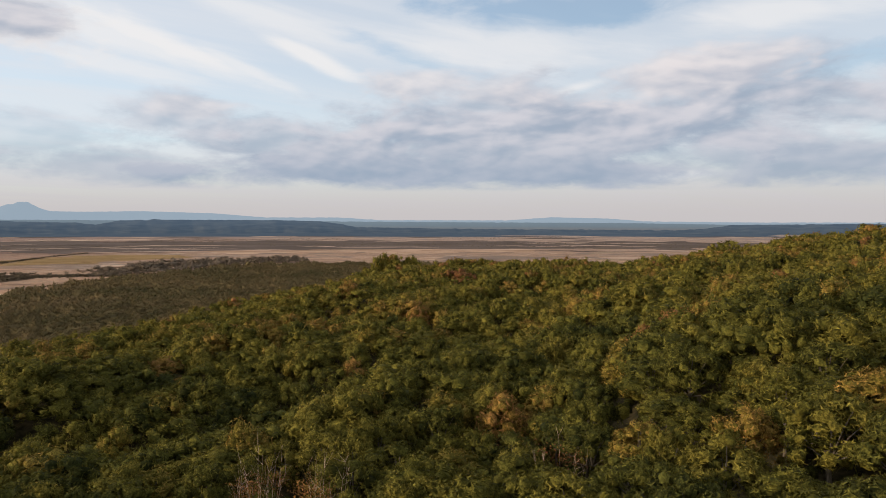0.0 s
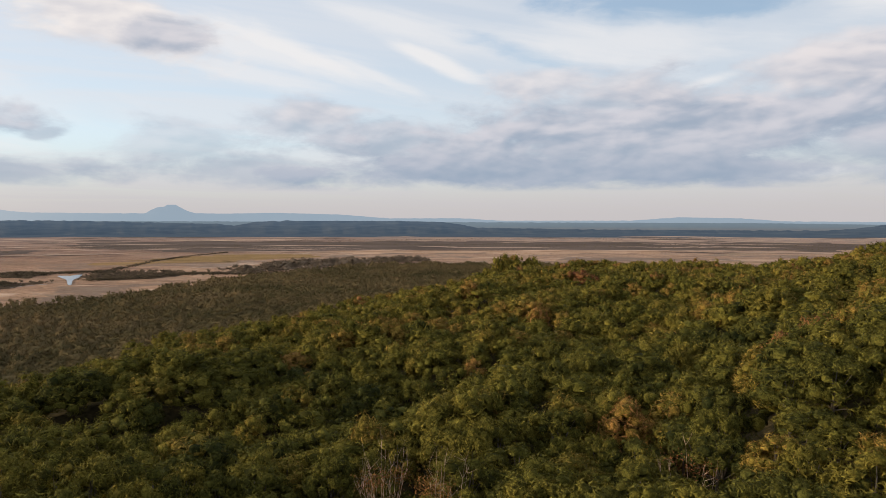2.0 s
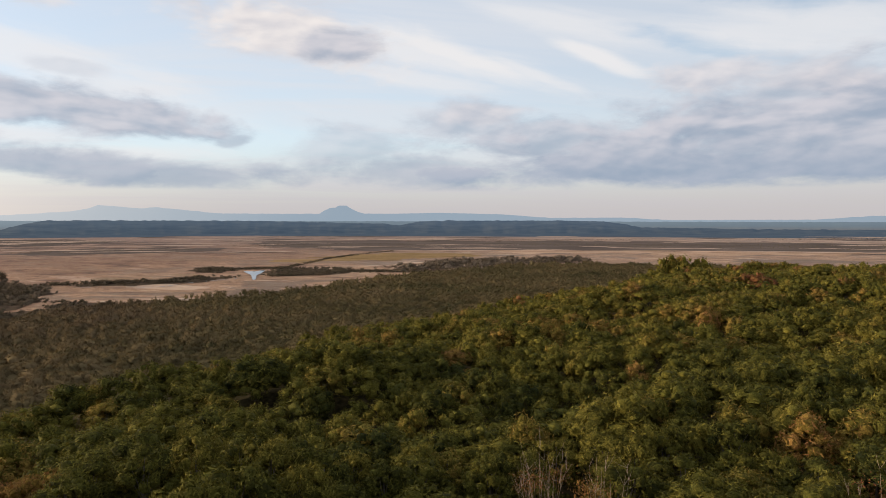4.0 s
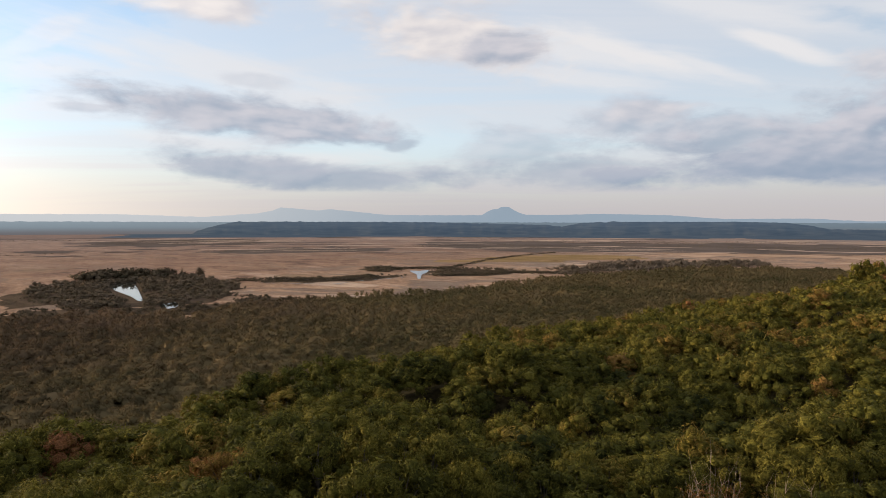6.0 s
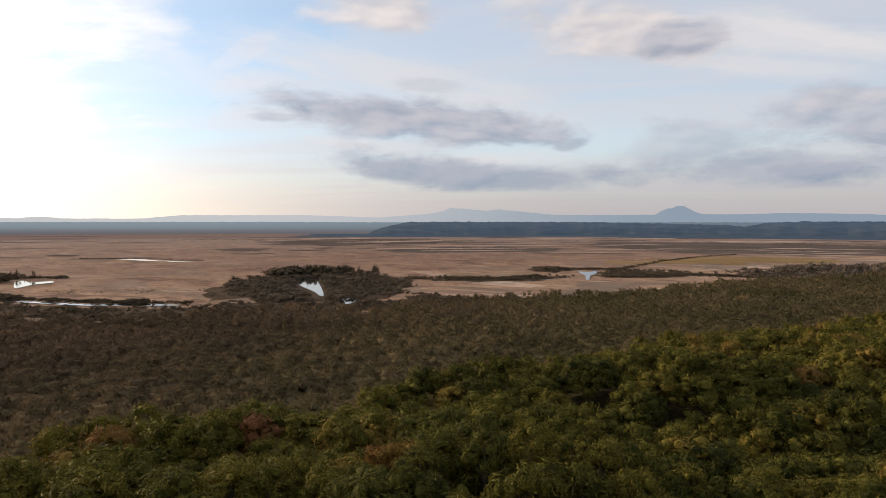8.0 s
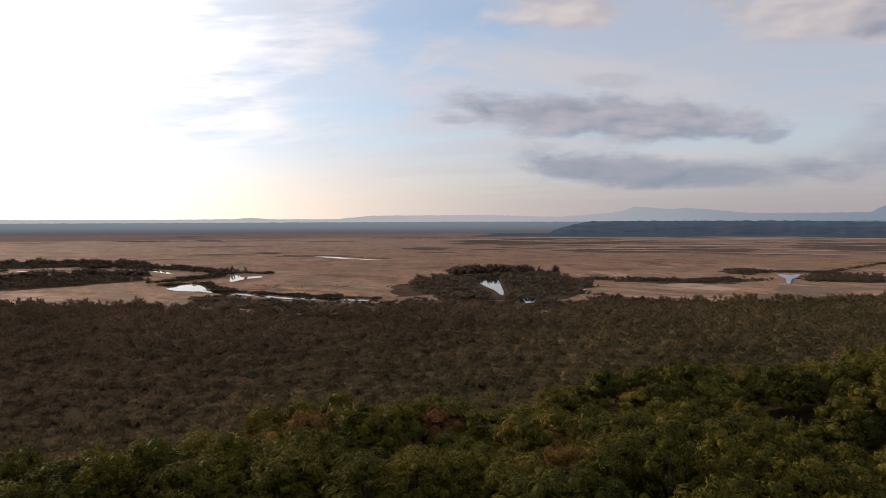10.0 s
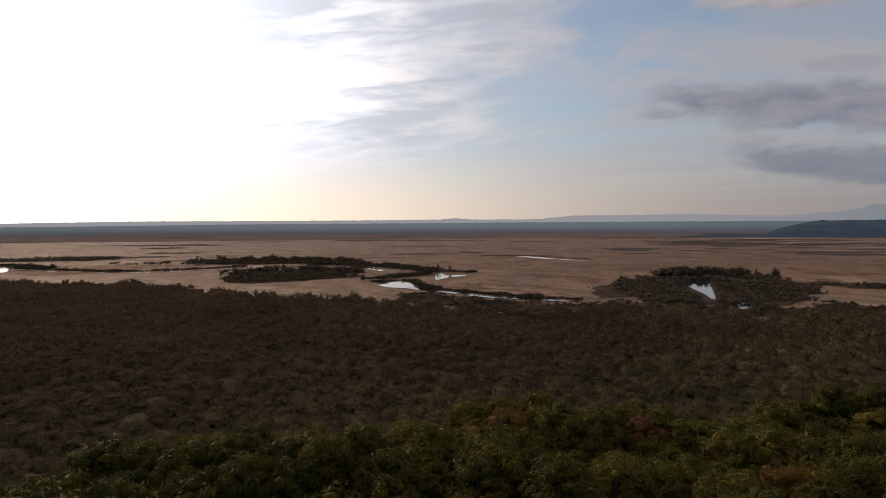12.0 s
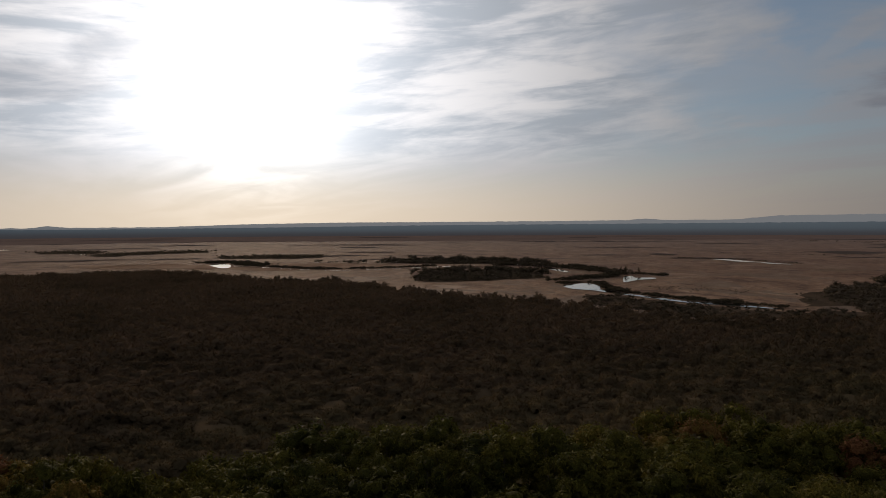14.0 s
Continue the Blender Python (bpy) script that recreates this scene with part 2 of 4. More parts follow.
def twig_colour(n):
    tint = n.node("ShaderNodeAttribute", attribute_name="tint").outputs["Fac"]
    leaf = n.node("ShaderNodeNewGeometry").outputs["Random Per Island"]
    patch = n.noise(position(n), 0.02, 4)
    f = n.math("ADD", n.math("MULTIPLY", tint, 0.45), n.math("ADD", n.math("MULTIPLY", leaf, 0.09), n.math("MULTIPLY", patch, 0.44)))
    f = n.math("ADD", f, n.math("MULTIPLY", n.math("SUBTRACT", n.noise(position(n), 0.7, 3, 0.7), 0.5), 0.2))
    olive = ramp(n, f, [(0.15, (0.054, 0.052, 0.024)), (0.45, (0.122, 0.098, 0.047)), (0.7, (0.17, 0.124, 0.063)), (0.95, (0.21, 0.153, 0.084))])
    brown = ramp(n, f, [(0.15, (0.056, 0.041, 0.027)), (0.45, (0.112, 0.076, 0.052)), (0.7, (0.146, 0.096, 0.067)), (0.95, (0.175, 0.119, 0.086))])
    px, py, _ = n.split(position(n))
    west = n.math("ADD", n.math("ADD", px, n.math("MULTIPLY", py, 0.5)), n.math("MULTIPLY", n.math("SUBTRACT", patch, 0.5), 260))
    return n.mix(n.span(west, -60, -280, 0.05, 0.8), olive, brown)


TWIG = surface("alder_twigs", twig_colour, 0.9, lambda n: (n.noise(position(n), 1.4, 4, 0.6), 0.5, 0.5), spec=0.0, through_light=0.25)


def bark_colour(n):
    return ramp(n, n.noise(n.mapping(position(n), scale=(0.08, 0.08, 0.5)), 1.0, 5), [(0.3, (0.05, 0.04, 0.03)), (0.7, (0.11, 0.09, 0.07))])


BARK = surface("bark", bark_colour, 0.9, lambda n: (n.noise(position(n), 18, 4), 0.5, 0.03))


def willow_colour(n):
    tint = n.node("ShaderNodeAttribute", attribute_name="tint").outputs["Fac"]
    leaf = n.node("ShaderNodeNewGeometry").outputs["Random Per Island"]
    f = n.math("ADD", n.math("MULTIPLY", tint, 0.5), n.math("ADD", n.math("MULTIPLY", leaf, 0.3), n.math("MULTIPLY", n.noise(position(n), 0.03, 4), 0.4)))
    return ramp(n, f, [(0.1, (0.046, 0.039, 0.024)), (0.4, (0.088, 0.069, 0.044)), (0.7, (0.13, 0.098, 0.066)), (1.0, (0.17, 0.13, 0.095))])


WILLOW = surface("willow_twigs", willow_colour, 0.9, lambda n: (n.noise(position(n), 1.6, 4, 0.7), 0.9, 0.9), spec=0.0)
SCRUB = surface("scrub_floor", lambda n: ramp(n, n.noise(position(n), 0.05, 6, 0.7), [(0.3, (0.06, 0.045, 0.031)), (0.7, (0.125, 0.087, 0.06))]), 0.95,
                lambda n: (n.noise(position(n), 0.4, 6, 0.7), 0.9, 1.0), spec=0.0)


def litter_colour(n):
    return ramp(n, n.noise(position(n), 0.9, 6), [(0.3, (0.025, 0.022, 0.012)), (0.7, (0.07, 0.055, 0.028))])


LITTER = surface("leaf_litter", litter_colour, 0.95, lambda n: (n.noise(position(n), 3, 5), 0.6, 0.2), spec=0.0)


def reed_colour(n):
    p = position(n)
    east = n.span(n.split(p)[0], -1500, 100)
    broad = n.noise(n.mapping(p, scale=(190, 130, 1)), 1.0, 7, 0.66, 0.9)
    mid = n.noise(n.mapping(p, rot=radians(-15), scale=(60, 34, 1)), 1.0, 7, 0.7, 0.7)
    small = n.noise(p, 0.16, 5, 0.72)
    f = n.math("ADD", n.math("MULTIPLY", mid, 0.5), n.math("MULTIPLY", small, 0.3))
    f = n.math("ADD", f, n.math("MULTIPLY", broad, 0.3))
    c = ramp(n, f, [(0.44, (0.135, 0.082, 0.055)), (0.51, (0.245, 0.145, 0.090)), (0.58, (0.352, 0.220, 0.136)), (0.66, (0.49, 0.345, 0.235))])
    pale = n.noise(n.mapping(p, loc=(900, 300, 0), scale=(210, 120, 1)), 1.0, 7, 0.7, 0.9)
    c = n.mix(n.math("MULTIPLY", n.span(pale, 0.55, 0.63, 0.0, 0.7), n.span(east, 0.0, 1.0, 0.22, 1.0)), c, (0.56, 0.42, 0.31))
    damp = n.noise(n.mapping(p, rot=radians(50), scale=(160, 90, 1)), 1.0, 5, 0.66, 0.6)
    c = n.mix(n.span(damp, 0.56, 0.68, 0.0, 0.45), c, (0.19, 0.155, 0.08))
    # dark heath and ditches between the reeds
    heath = n.math("ADD", broad, n.math("MULTIPLY", n.math("SUBTRACT", mid, 0.5), 0.4))
    c = n.mix(n.math("MULTIPLY", n.span(heath, 0.50, 0.58), n.span(east, 0.0, 1.0, 0.16, 0.85)), c, (0.125, 0.090, 0.070))
    wet = n.noise(n.mapping(p, loc=(70, 10, 0), rot=radians(20), scale=(90, 26, 1)), 1.0, 6, 0.66, 0.8)
    c = n.mix(n.span(wet, 0.585, 0.645, 0.0, 0.7), c, (0.12, 0.070, 0.050))
    # redder and darker towards the west
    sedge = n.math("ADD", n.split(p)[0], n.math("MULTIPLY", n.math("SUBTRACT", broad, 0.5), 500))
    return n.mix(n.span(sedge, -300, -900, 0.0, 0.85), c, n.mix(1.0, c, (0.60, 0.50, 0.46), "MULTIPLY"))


def paint_haze(m, near, far, most, air, air_west):
    """Paints haze on a surface that runs out to the horizon: emission that grows with distance."""
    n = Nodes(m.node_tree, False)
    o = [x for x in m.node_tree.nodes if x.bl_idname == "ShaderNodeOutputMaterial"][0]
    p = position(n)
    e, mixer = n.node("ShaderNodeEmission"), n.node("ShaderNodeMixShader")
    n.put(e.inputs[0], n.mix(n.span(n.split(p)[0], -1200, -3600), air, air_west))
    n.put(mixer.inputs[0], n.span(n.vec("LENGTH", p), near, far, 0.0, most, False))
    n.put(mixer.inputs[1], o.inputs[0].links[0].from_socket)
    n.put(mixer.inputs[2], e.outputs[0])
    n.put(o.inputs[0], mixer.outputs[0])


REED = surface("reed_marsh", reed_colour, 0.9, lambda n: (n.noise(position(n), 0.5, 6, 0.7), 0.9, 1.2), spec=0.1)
# haze painted into the reeds, thicker with distance
paint_haze(REED, 600, 4600, 0.5, (0.34, 0.30, 0.30), (0.27, 0.225, 0.228))


def floor_colour(n):
    return ramp(n, n.noise(position(n), 0.12, 6), [(0.3, (0.06, 0.045, 0.027)), (0.7, (0.12, 0.085, 0.052))])


FLOOR = surface("woodland_floor", floor_colour, 0.95, lambda n: (n.noise(position(n), 0.6, 5), 0.8, 0.8), spec=0.1)
WATER = surface("water", lambda n: (0.02, 0.022, 0.02), 0.03, lambda n: (n.noise(position(n), 0.8, 3), 0.02, 0.02), spec=1.0)


# ---- geometry helpers ----
def polar(az, r, z=0.0):
    a = radians(az)
    return Vector((-math.sin(a) * r, math.cos(a) * r, z))


def spot(az, down, z=0.0):
    """The place on the level z that lies at a bearing and an angle under the horizon, seen from the hovering point."""
    return polar(az, (EYE - z) / math.tan(radians(down)), z)


def tri_mesh(name, verts, tris, mats, tint=None, index=None, normals=None):
    me = bpy.data.meshes.new(name)
    verts, tris = np.asarray(verts, np.float32), np.asarray(tris, np.int32)
    me.vertices.add(len(verts))
    me.vertices.foreach_set("co", verts.ravel())
    me.loops.add(tris.size)
    me.loops.foreach_set("vertex_index", tris.ravel())
    me.polygons.add(len(tris))
    me.polygons.foreach_set("loop_start", np.arange(0, tris.size, 3, dtype=np.int32))
    for m in mats:
        me.materials.append(m)
    if index is not None:
        me.polygons.foreach_set("material_index", np.asarray(index, np.int32))
    if tint is not None:
        me.attributes.new("tint", "FLOAT", "POINT").data.foreach_set("value", np.asarray(tint, np.float32))
    me.update(calc_edges=True)
    if normals is None:
        me.validate()
    else:
        me.polygons.foreach_set("use_smooth", np.ones(len(tris), bool))
        me.normals_split_custom_set_from_vertices(np.asarray(normals, np.float32))
    return me


def ball(level):
    bm = bmesh.new()
    bmesh.ops.create_icosphere(bm, subdivisions=level, radius=1.0)
    bm.verts.ensure_lookup_table()
    v = np.array([x.co[:] for x in bm.verts])
    f = np.array([[x.index for x in y.verts] for y in bm.faces])
    bm.free()
    return v, f


BALL_1 = ball(1)


def unit(a):
    return a / (np.linalg.norm(a, axis=-1, keepdims=True) + 1e-9)


class Soup:
    """Collects triangles, with a tint and a normal at each corner."""

    def __init__(self):
        self.v, self.t, self.c, self.d, self.n = [], [], [], [], 0

    def add(self, v, t, tint=0.3, normals=None):
        v, t = np.asarray(v, float), np.asarray(t, int)
        if normals is None:
            face = np.cross(v[t[:, 1]] - v[t[:, 0]], v[t[:, 2]] - v[t[:, 0]])
            normals = np.zeros_like(v)
            for k in range(3):
                np.add.at(normals, t[:, k], face)
        self.v.append(v)
        self.t.append(t + self.n)
        self.c.append(np.full(len(v), tint) if np.isscalar(tint) else np.asarray(tint))
        self.d.append(unit(normals))
        self.n += len(v)

    def arrays(self):
        return np.concatenate(self.v), np.concatenate(self.t), np.concatenate(self.c), np.concatenate(self.d)


def cards(soup, foot, tip, across, outward, tint, soften, kite=False):
    """Small leaves or twigs: each a pointed blade that faces outward, shaded partly as the mass it belongs to."""
    m = len(foot)
    face = unit(np.cross(across, tip - foot))
    turn = np.where((face * outward).sum(1) < 0, -1.0, 1.0)[:, None]
    across, face = across * turn, face * turn
    shade = unit(outward * soften + face * (1 - soften))
    if kite:
        mid = foot + (tip - foot) * 0.5
        v = np.stack([foot, mid + across, tip, mid - across], 1).reshape(-1, 3)
        base = np.arange(m)[:, None] * 4
        t = np.concatenate([base + (0, 1, 2), base + (0, 2, 3)])
    else:
        v = np.stack([foot - across, foot + across, tip], 1).reshape(-1, 3)
        t = np.arange(m)[:, None] * 3 + np.array([0, 1, 2])
    k = 4 if kite else 3
    soup.add(v, t, np.repeat(tint, k), np.repeat(shade, k, 0))


def tube(soup, points, radii, sides=6, tint=0.3):
    rings = []
    for i, (p, r) in enumerate(zip(points, radii)):
        a, b = Vector(points[max(i - 1, 0)]), Vector(points[min(i + 1, len(points) - 1)])
        q = (b - a).to_track_quat("Z", "Y")
        rings += [tuple(Vector(p) + q @ Vector((math.cos(k * math.tau / sides) * r, math.sin(k * math.tau / sides) * r, 0))) for k in range(sides)]
    t = []
    for i in range(len(points) - 1):
        for k in range(sides):
            a, b = i * sides + k, i * sides + (k + 1) % sides
            t += [(a, b, b + sides), (a, b + sides, a + sides)]
    soup.add(rings, t, tint)


def directions(rng, count, lowest=-0.3):
    z = rng.uniform(lowest, 1, count)
    a = rng.uniform(0, math.tau, count)
    s = np.sqrt(1 - z * z)
    return np.stack([s * np.cos(a), s * np.sin(a), z], 1)


def lobes(rng, count, wide, tall, size):
    """Centres, radii and outward directions of the leafy lobes of a domed crown."""
    k = (np.arange(count) + 0.5) / count
    z = 1 - 1.22 * k
    a = np.arange(count) * 2.39996 + rng.uniform(0, 6)
    s = np.sqrt(1 - z * z)
    d = unit(np.stack([s * np.cos(a), s * np.sin(a), z], 1) + rng.normal(0, 0.16, (count, 3)))
    c = d * np.array([wide, wide, tall]) * rng.uniform(0.60, 0.95, (count, 1))
    return c, rng.uniform(0.72, 1.3, count) * size, d


def crown_parts(rng, centres, radii, heads, core, count, length, per, tint, width=0.2):
    """Leaf rosettes on the outside of the lobes, over a closed inner skin of leaves."""
    s = Soup()
    bv, bf = core
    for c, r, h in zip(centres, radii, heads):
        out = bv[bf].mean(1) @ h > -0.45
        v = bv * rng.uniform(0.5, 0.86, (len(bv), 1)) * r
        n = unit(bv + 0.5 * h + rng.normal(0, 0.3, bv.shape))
        # skin tinted a little darker, inner shade put into its colour
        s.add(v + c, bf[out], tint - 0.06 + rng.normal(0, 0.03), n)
    pick = rng.choice(len(radii), count * 2, p=radii ** 2 / (radii ** 2).sum())
    d = unit(unit(rng.normal(size=(count * 2, 3))) + 0.55 * heads[pick])
    p = centres[pick] + d * radii[pick][:, None] * rng.uniform(0.78, 1.14, (count * 2, 1))
    gap = np.linalg.norm(p[:, None] - centres[None], axis=2) / radii[None]
    keep = np.where((gap > 0.76).sum(1) >= len(radii))[0][:count]
    p, d, h = p[keep], d[keep], heads[pick][keep]
    m = len(p)
    up = unit(np.cross(d, rng.normal(size=(m, 3))))
    side = np.cross(d, up)
    shade = rng.normal(0, 0.035, m)
    outward = unit(d + 0.45 * h)
    for k in range(per):
        a = k * math.tau / per + rng.uniform(-0.5, 0.5, m)
        flat = up * np.cos(a)[:, None] + side * np.sin(a)[:, None]
        tip = unit(flat + d * rng.uniform(-0.25, 0.75, (m, 1)))
        ln = length * rng.uniform(0.65, 1.25, (m, 1))
        across = unit(np.cross(d, flat) + d * rng.normal(0, 0.3, (m, 1))) * ln * width
        cards(s, p, p + tip * ln, across, outward, tint + shade, 0.4)
    return s.arrays()


# ---- the lie of the land ----
# bearing, reach of the wooded hill, height of its canopy at that edge
HILL = [(-180, 230, 44), (-100, 200, 50), (-60, 260, 55), (-45, 420, 54), (-32, 440, 50.0), (-26, 450, 45.5), (-20, 440, 33.5), (-12, 440, 28.3), (-4, 500, 26.0),
        (0.5, 500, 23.5), (4, 500, 25.6), (8.8, 432, 18.8), (13.8, 380, 14.6), (20, 305, 15.2), (27, 260, 14.6), (32.5, 226, 15.6), (39, 185, 16.0), (44, 158, 19.6), (52, 140, 20.7),
        (58, 125, 21.5), (71, 110, 21.9), (79, 103, 22.3), (85, 99, 21.7), (93, 95, 22.5), (104, 95, 23.1), (116, 87, 23.2), (120, 87, 24.2), (123, 89, 26.4), (127, 90, 24.4), (140, 110, 30), (180, 230, 44)]
# bearing, reach of the alder woodland on the flat
WOOD = [(-30, 560), (0, 800), (11.6, 846), (16.5, 812), (22.5, 685), (29, 595), (33.5, 516), (42.6, 470), (51.5, 428), (54.5, 394), (57.5, 384), (60, 396), (67, 423), (71, 406), (75, 398),
        (84.5, 446), (86, 485), (91, 503), (98, 559), (103, 674), (109, 691), (115, 860), (126, 860), (150, 900)]
HILL_A, HILL_R, HILL_Z = (np.array(c, float) for c in zip(*HILL))
WOOD_A, WOOD_R = (np.array(c, float) for c in zip(*WOOD))
WOOD_R = WOOD_R * np.where(WOOD_A > 64, 0.95, 1.0)
NEAR_TOP, TREE = 36.0, 10.8


def canopy(az, r):
    """Height of the treetops of the hill at a bearing and a distance."""
    reach, top = np.interp(az, HILL_A, HILL_R), np.interp(az, HILL_A, HILL_Z)
    inner = NEAR_TOP + (top - NEAR_TOP) * np.minimum(r / reach, 1)
    # a nearer spur on one side, a hollow in the slope beside it
    inner = inner + 3.2 * np.exp(-((r - 145) / 55) ** 2) * np.clip((-8 - az) / 10, 0, 1) * np.clip((az + 150) / 40, 0, 1)
    inner = inner - 7.0 * np.sin(np.pi * np.clip(r / (0.62 * reach), 0, 1)) * np.clip((az + 18) / 10, 0, 1) * np.clip((46 - az) / 20, 0, 1)
    fall = np.clip((r - reach) / (35 + top * 1.6), 0, 1)
    fall = fall * fall * (3 - 2 * fall)
    return inner + (TREE - inner) * fall


def swell(x, y):
    folds = 2.3 * np.sin(x / 23 + 0.9 * np.sin(y / 31)) * np.sin(y / 15 + 1.2 * np.sin(x / 41))
    return 1.8 * np.sin(x / 15 + 1.3) * np.cos(y / 19) + 1.2 * np.sin(x / 8 - y / 11) + folds * np.clip((np.hypot(x, y) - 85) / 50, 0, 1)


def ground_height(x, y):
    az, r = np.degrees(np.arctan2(-x, y)), np.hypot(x, y)
    h = canopy(az, r) - TREE
    for dip, depth, wide in ((polar(5.2, 432), 12.0, 27), (polar(33.0, 128), 5.0, 20)):
        h = h - depth * np.exp(-((x - dip.x) ** 2 + (y - dip.y) ** 2) / wide ** 2)
    return np.maximum(h, 0) + swell(x, y) * np.clip(h / 8, 0, 1)


def build_ground():
    angles = np.radians(np.arange(0, 360, 1.0))
    radii = np.concatenate([[0.0], np.arange(6, 120, 6), np.arange(120, 560, 12), np.geomspace(560, 6000, 42)])
    a, r = np.meshgrid(angles, radii, indexing="ij")
    x, y = -np.sin(a) * r, np.cos(a) * r
    z = ground_height(x, y)
    n, k = len(angles), len(radii)
    i, j = np.meshgrid(np.arange(n), np.arange(k - 1), indexing="ij")
    p, q = i * k + j, ((i + 1) % n) * k + j
    t = np.stack([np.stack([p, q, q + 1], -1), np.stack([p, q + 1, p + 1], -1)], 2).reshape(-1, 3)
    v = np.stack([x, y, z], -1).reshape(-1, 3)
    c = v[t].mean(1)
    az, rr = np.degrees(np.arctan2(-c[:, 0], c[:, 1])), np.hypot(c[:, 0], c[:, 1])
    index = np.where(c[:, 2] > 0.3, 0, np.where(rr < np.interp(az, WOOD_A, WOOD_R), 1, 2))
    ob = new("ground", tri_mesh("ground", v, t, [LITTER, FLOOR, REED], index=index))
    return tagged(ob, "flat tan reed marsh with a wooded hill", "ground", kind="structure")


build_ground()


# ---- far hills ----
def far_colour(base, spread):
    def colour(n):
        f = n.noise(n.mapping(position(n), scale=(120, 120, 12)), 1.0, 6, 0.6)
        return ramp(n, f, [(0.3, tuple(c * (1 - spread) for c in base)), (0.7, tuple(c * (1 + spread) for c in base))])
    return colour


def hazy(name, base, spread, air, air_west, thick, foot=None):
    """A far surface with haze painted on, as air-coloured emission mixed into it."""
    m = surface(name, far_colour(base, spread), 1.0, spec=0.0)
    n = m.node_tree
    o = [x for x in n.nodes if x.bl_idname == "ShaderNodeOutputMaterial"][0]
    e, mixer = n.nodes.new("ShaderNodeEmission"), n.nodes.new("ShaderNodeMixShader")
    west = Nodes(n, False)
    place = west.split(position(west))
    # the painted haze is graded by height and towards the west
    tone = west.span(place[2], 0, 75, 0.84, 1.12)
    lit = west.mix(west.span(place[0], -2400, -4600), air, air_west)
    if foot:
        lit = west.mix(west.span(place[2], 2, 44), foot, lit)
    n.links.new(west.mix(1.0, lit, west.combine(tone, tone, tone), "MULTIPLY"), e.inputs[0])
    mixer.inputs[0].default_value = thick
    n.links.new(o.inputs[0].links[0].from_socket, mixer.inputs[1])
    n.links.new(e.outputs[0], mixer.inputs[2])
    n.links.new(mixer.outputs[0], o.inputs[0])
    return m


# haze put into these far surfaces as a glow of air colour
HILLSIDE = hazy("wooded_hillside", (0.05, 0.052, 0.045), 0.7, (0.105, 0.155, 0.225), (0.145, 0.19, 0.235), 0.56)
SEDGE_HAZE = hazy("haze_sedge", (0.22, 0.135, 0.095), 0.25, (0.23, 0.20, 0.20), (0.25, 0.205, 0.205), 0.42)
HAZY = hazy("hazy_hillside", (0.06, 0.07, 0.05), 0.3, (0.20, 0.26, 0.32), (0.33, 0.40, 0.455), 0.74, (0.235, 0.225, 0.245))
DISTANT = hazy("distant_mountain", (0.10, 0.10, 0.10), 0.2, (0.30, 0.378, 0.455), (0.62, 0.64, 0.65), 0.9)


def ridge(name, label, mat, r, crest, depth, rough, seed):
    """A long hill along a bearing range: crest gives bearings and elevations of its skyline."""
    az = np.arange(crest[0][0], crest[-1][0] + 0.01, 0.12)
    el = np.interp(az, [c[0] for c in crest], [c[1] for c in crest])
    el = el + np.array([rough * noise.fractal(Vector((a * 1.7, seed, 0)), 0.8, 2.1, 5) for a in az])
    top = EYE + r * np.tan(np.radians(el))
    rows = []
    steps = [(-depth, 0.0), (-depth * 0.75, 0.42), (-depth * 0.5, 0.72), (-depth * 0.2, 0.93), (0, 1.0), (depth * 0.6, 0.8)]
    for k, (back_off, part_up) in enumerate(steps):
        wob = np.array([noise.fractal(Vector((a * 0.5, k * 0.4 + seed, 1)), 1.0, 2.0, 3) for a in az])
        rr = r + back_off * (1 + 0.25 * wob)
        z = top * part_up * (1 + (0.10 * wob if 0 < k < 4 else 0)) - (2.0 if k == 0 else 0)
        rows.append(np.stack([-np.sin(np.radians(az)) * rr, np.cos(np.radians(az)) * rr, z], 1))
    v = np.concatenate(rows)
    n = len(az)
    t = []
    for k in range(len(steps) - 1):
        a = np.arange(n - 1) + k * n
        t += [np.stack([a, a + n, a + n + 1], 1), np.stack([a, a + n + 1, a + 1], 1)]
    me = tri_mesh(name, v, np.concatenate(t), [mat])
    me.polygons.foreach_set("use_smooth", np.ones(len(me.polygons), bool))
    return tagged(new(name, me), label, "hills", kind="structure")


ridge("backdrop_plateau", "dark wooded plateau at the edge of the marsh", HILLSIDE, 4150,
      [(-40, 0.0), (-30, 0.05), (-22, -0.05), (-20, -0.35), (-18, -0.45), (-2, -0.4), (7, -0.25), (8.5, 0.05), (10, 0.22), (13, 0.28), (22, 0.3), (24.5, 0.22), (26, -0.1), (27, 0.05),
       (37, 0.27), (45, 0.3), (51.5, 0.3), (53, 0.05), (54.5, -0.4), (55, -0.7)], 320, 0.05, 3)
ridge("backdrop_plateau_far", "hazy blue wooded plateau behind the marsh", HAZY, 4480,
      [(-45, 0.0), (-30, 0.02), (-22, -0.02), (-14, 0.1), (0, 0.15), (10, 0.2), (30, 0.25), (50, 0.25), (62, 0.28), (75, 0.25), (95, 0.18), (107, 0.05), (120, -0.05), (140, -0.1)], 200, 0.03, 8)
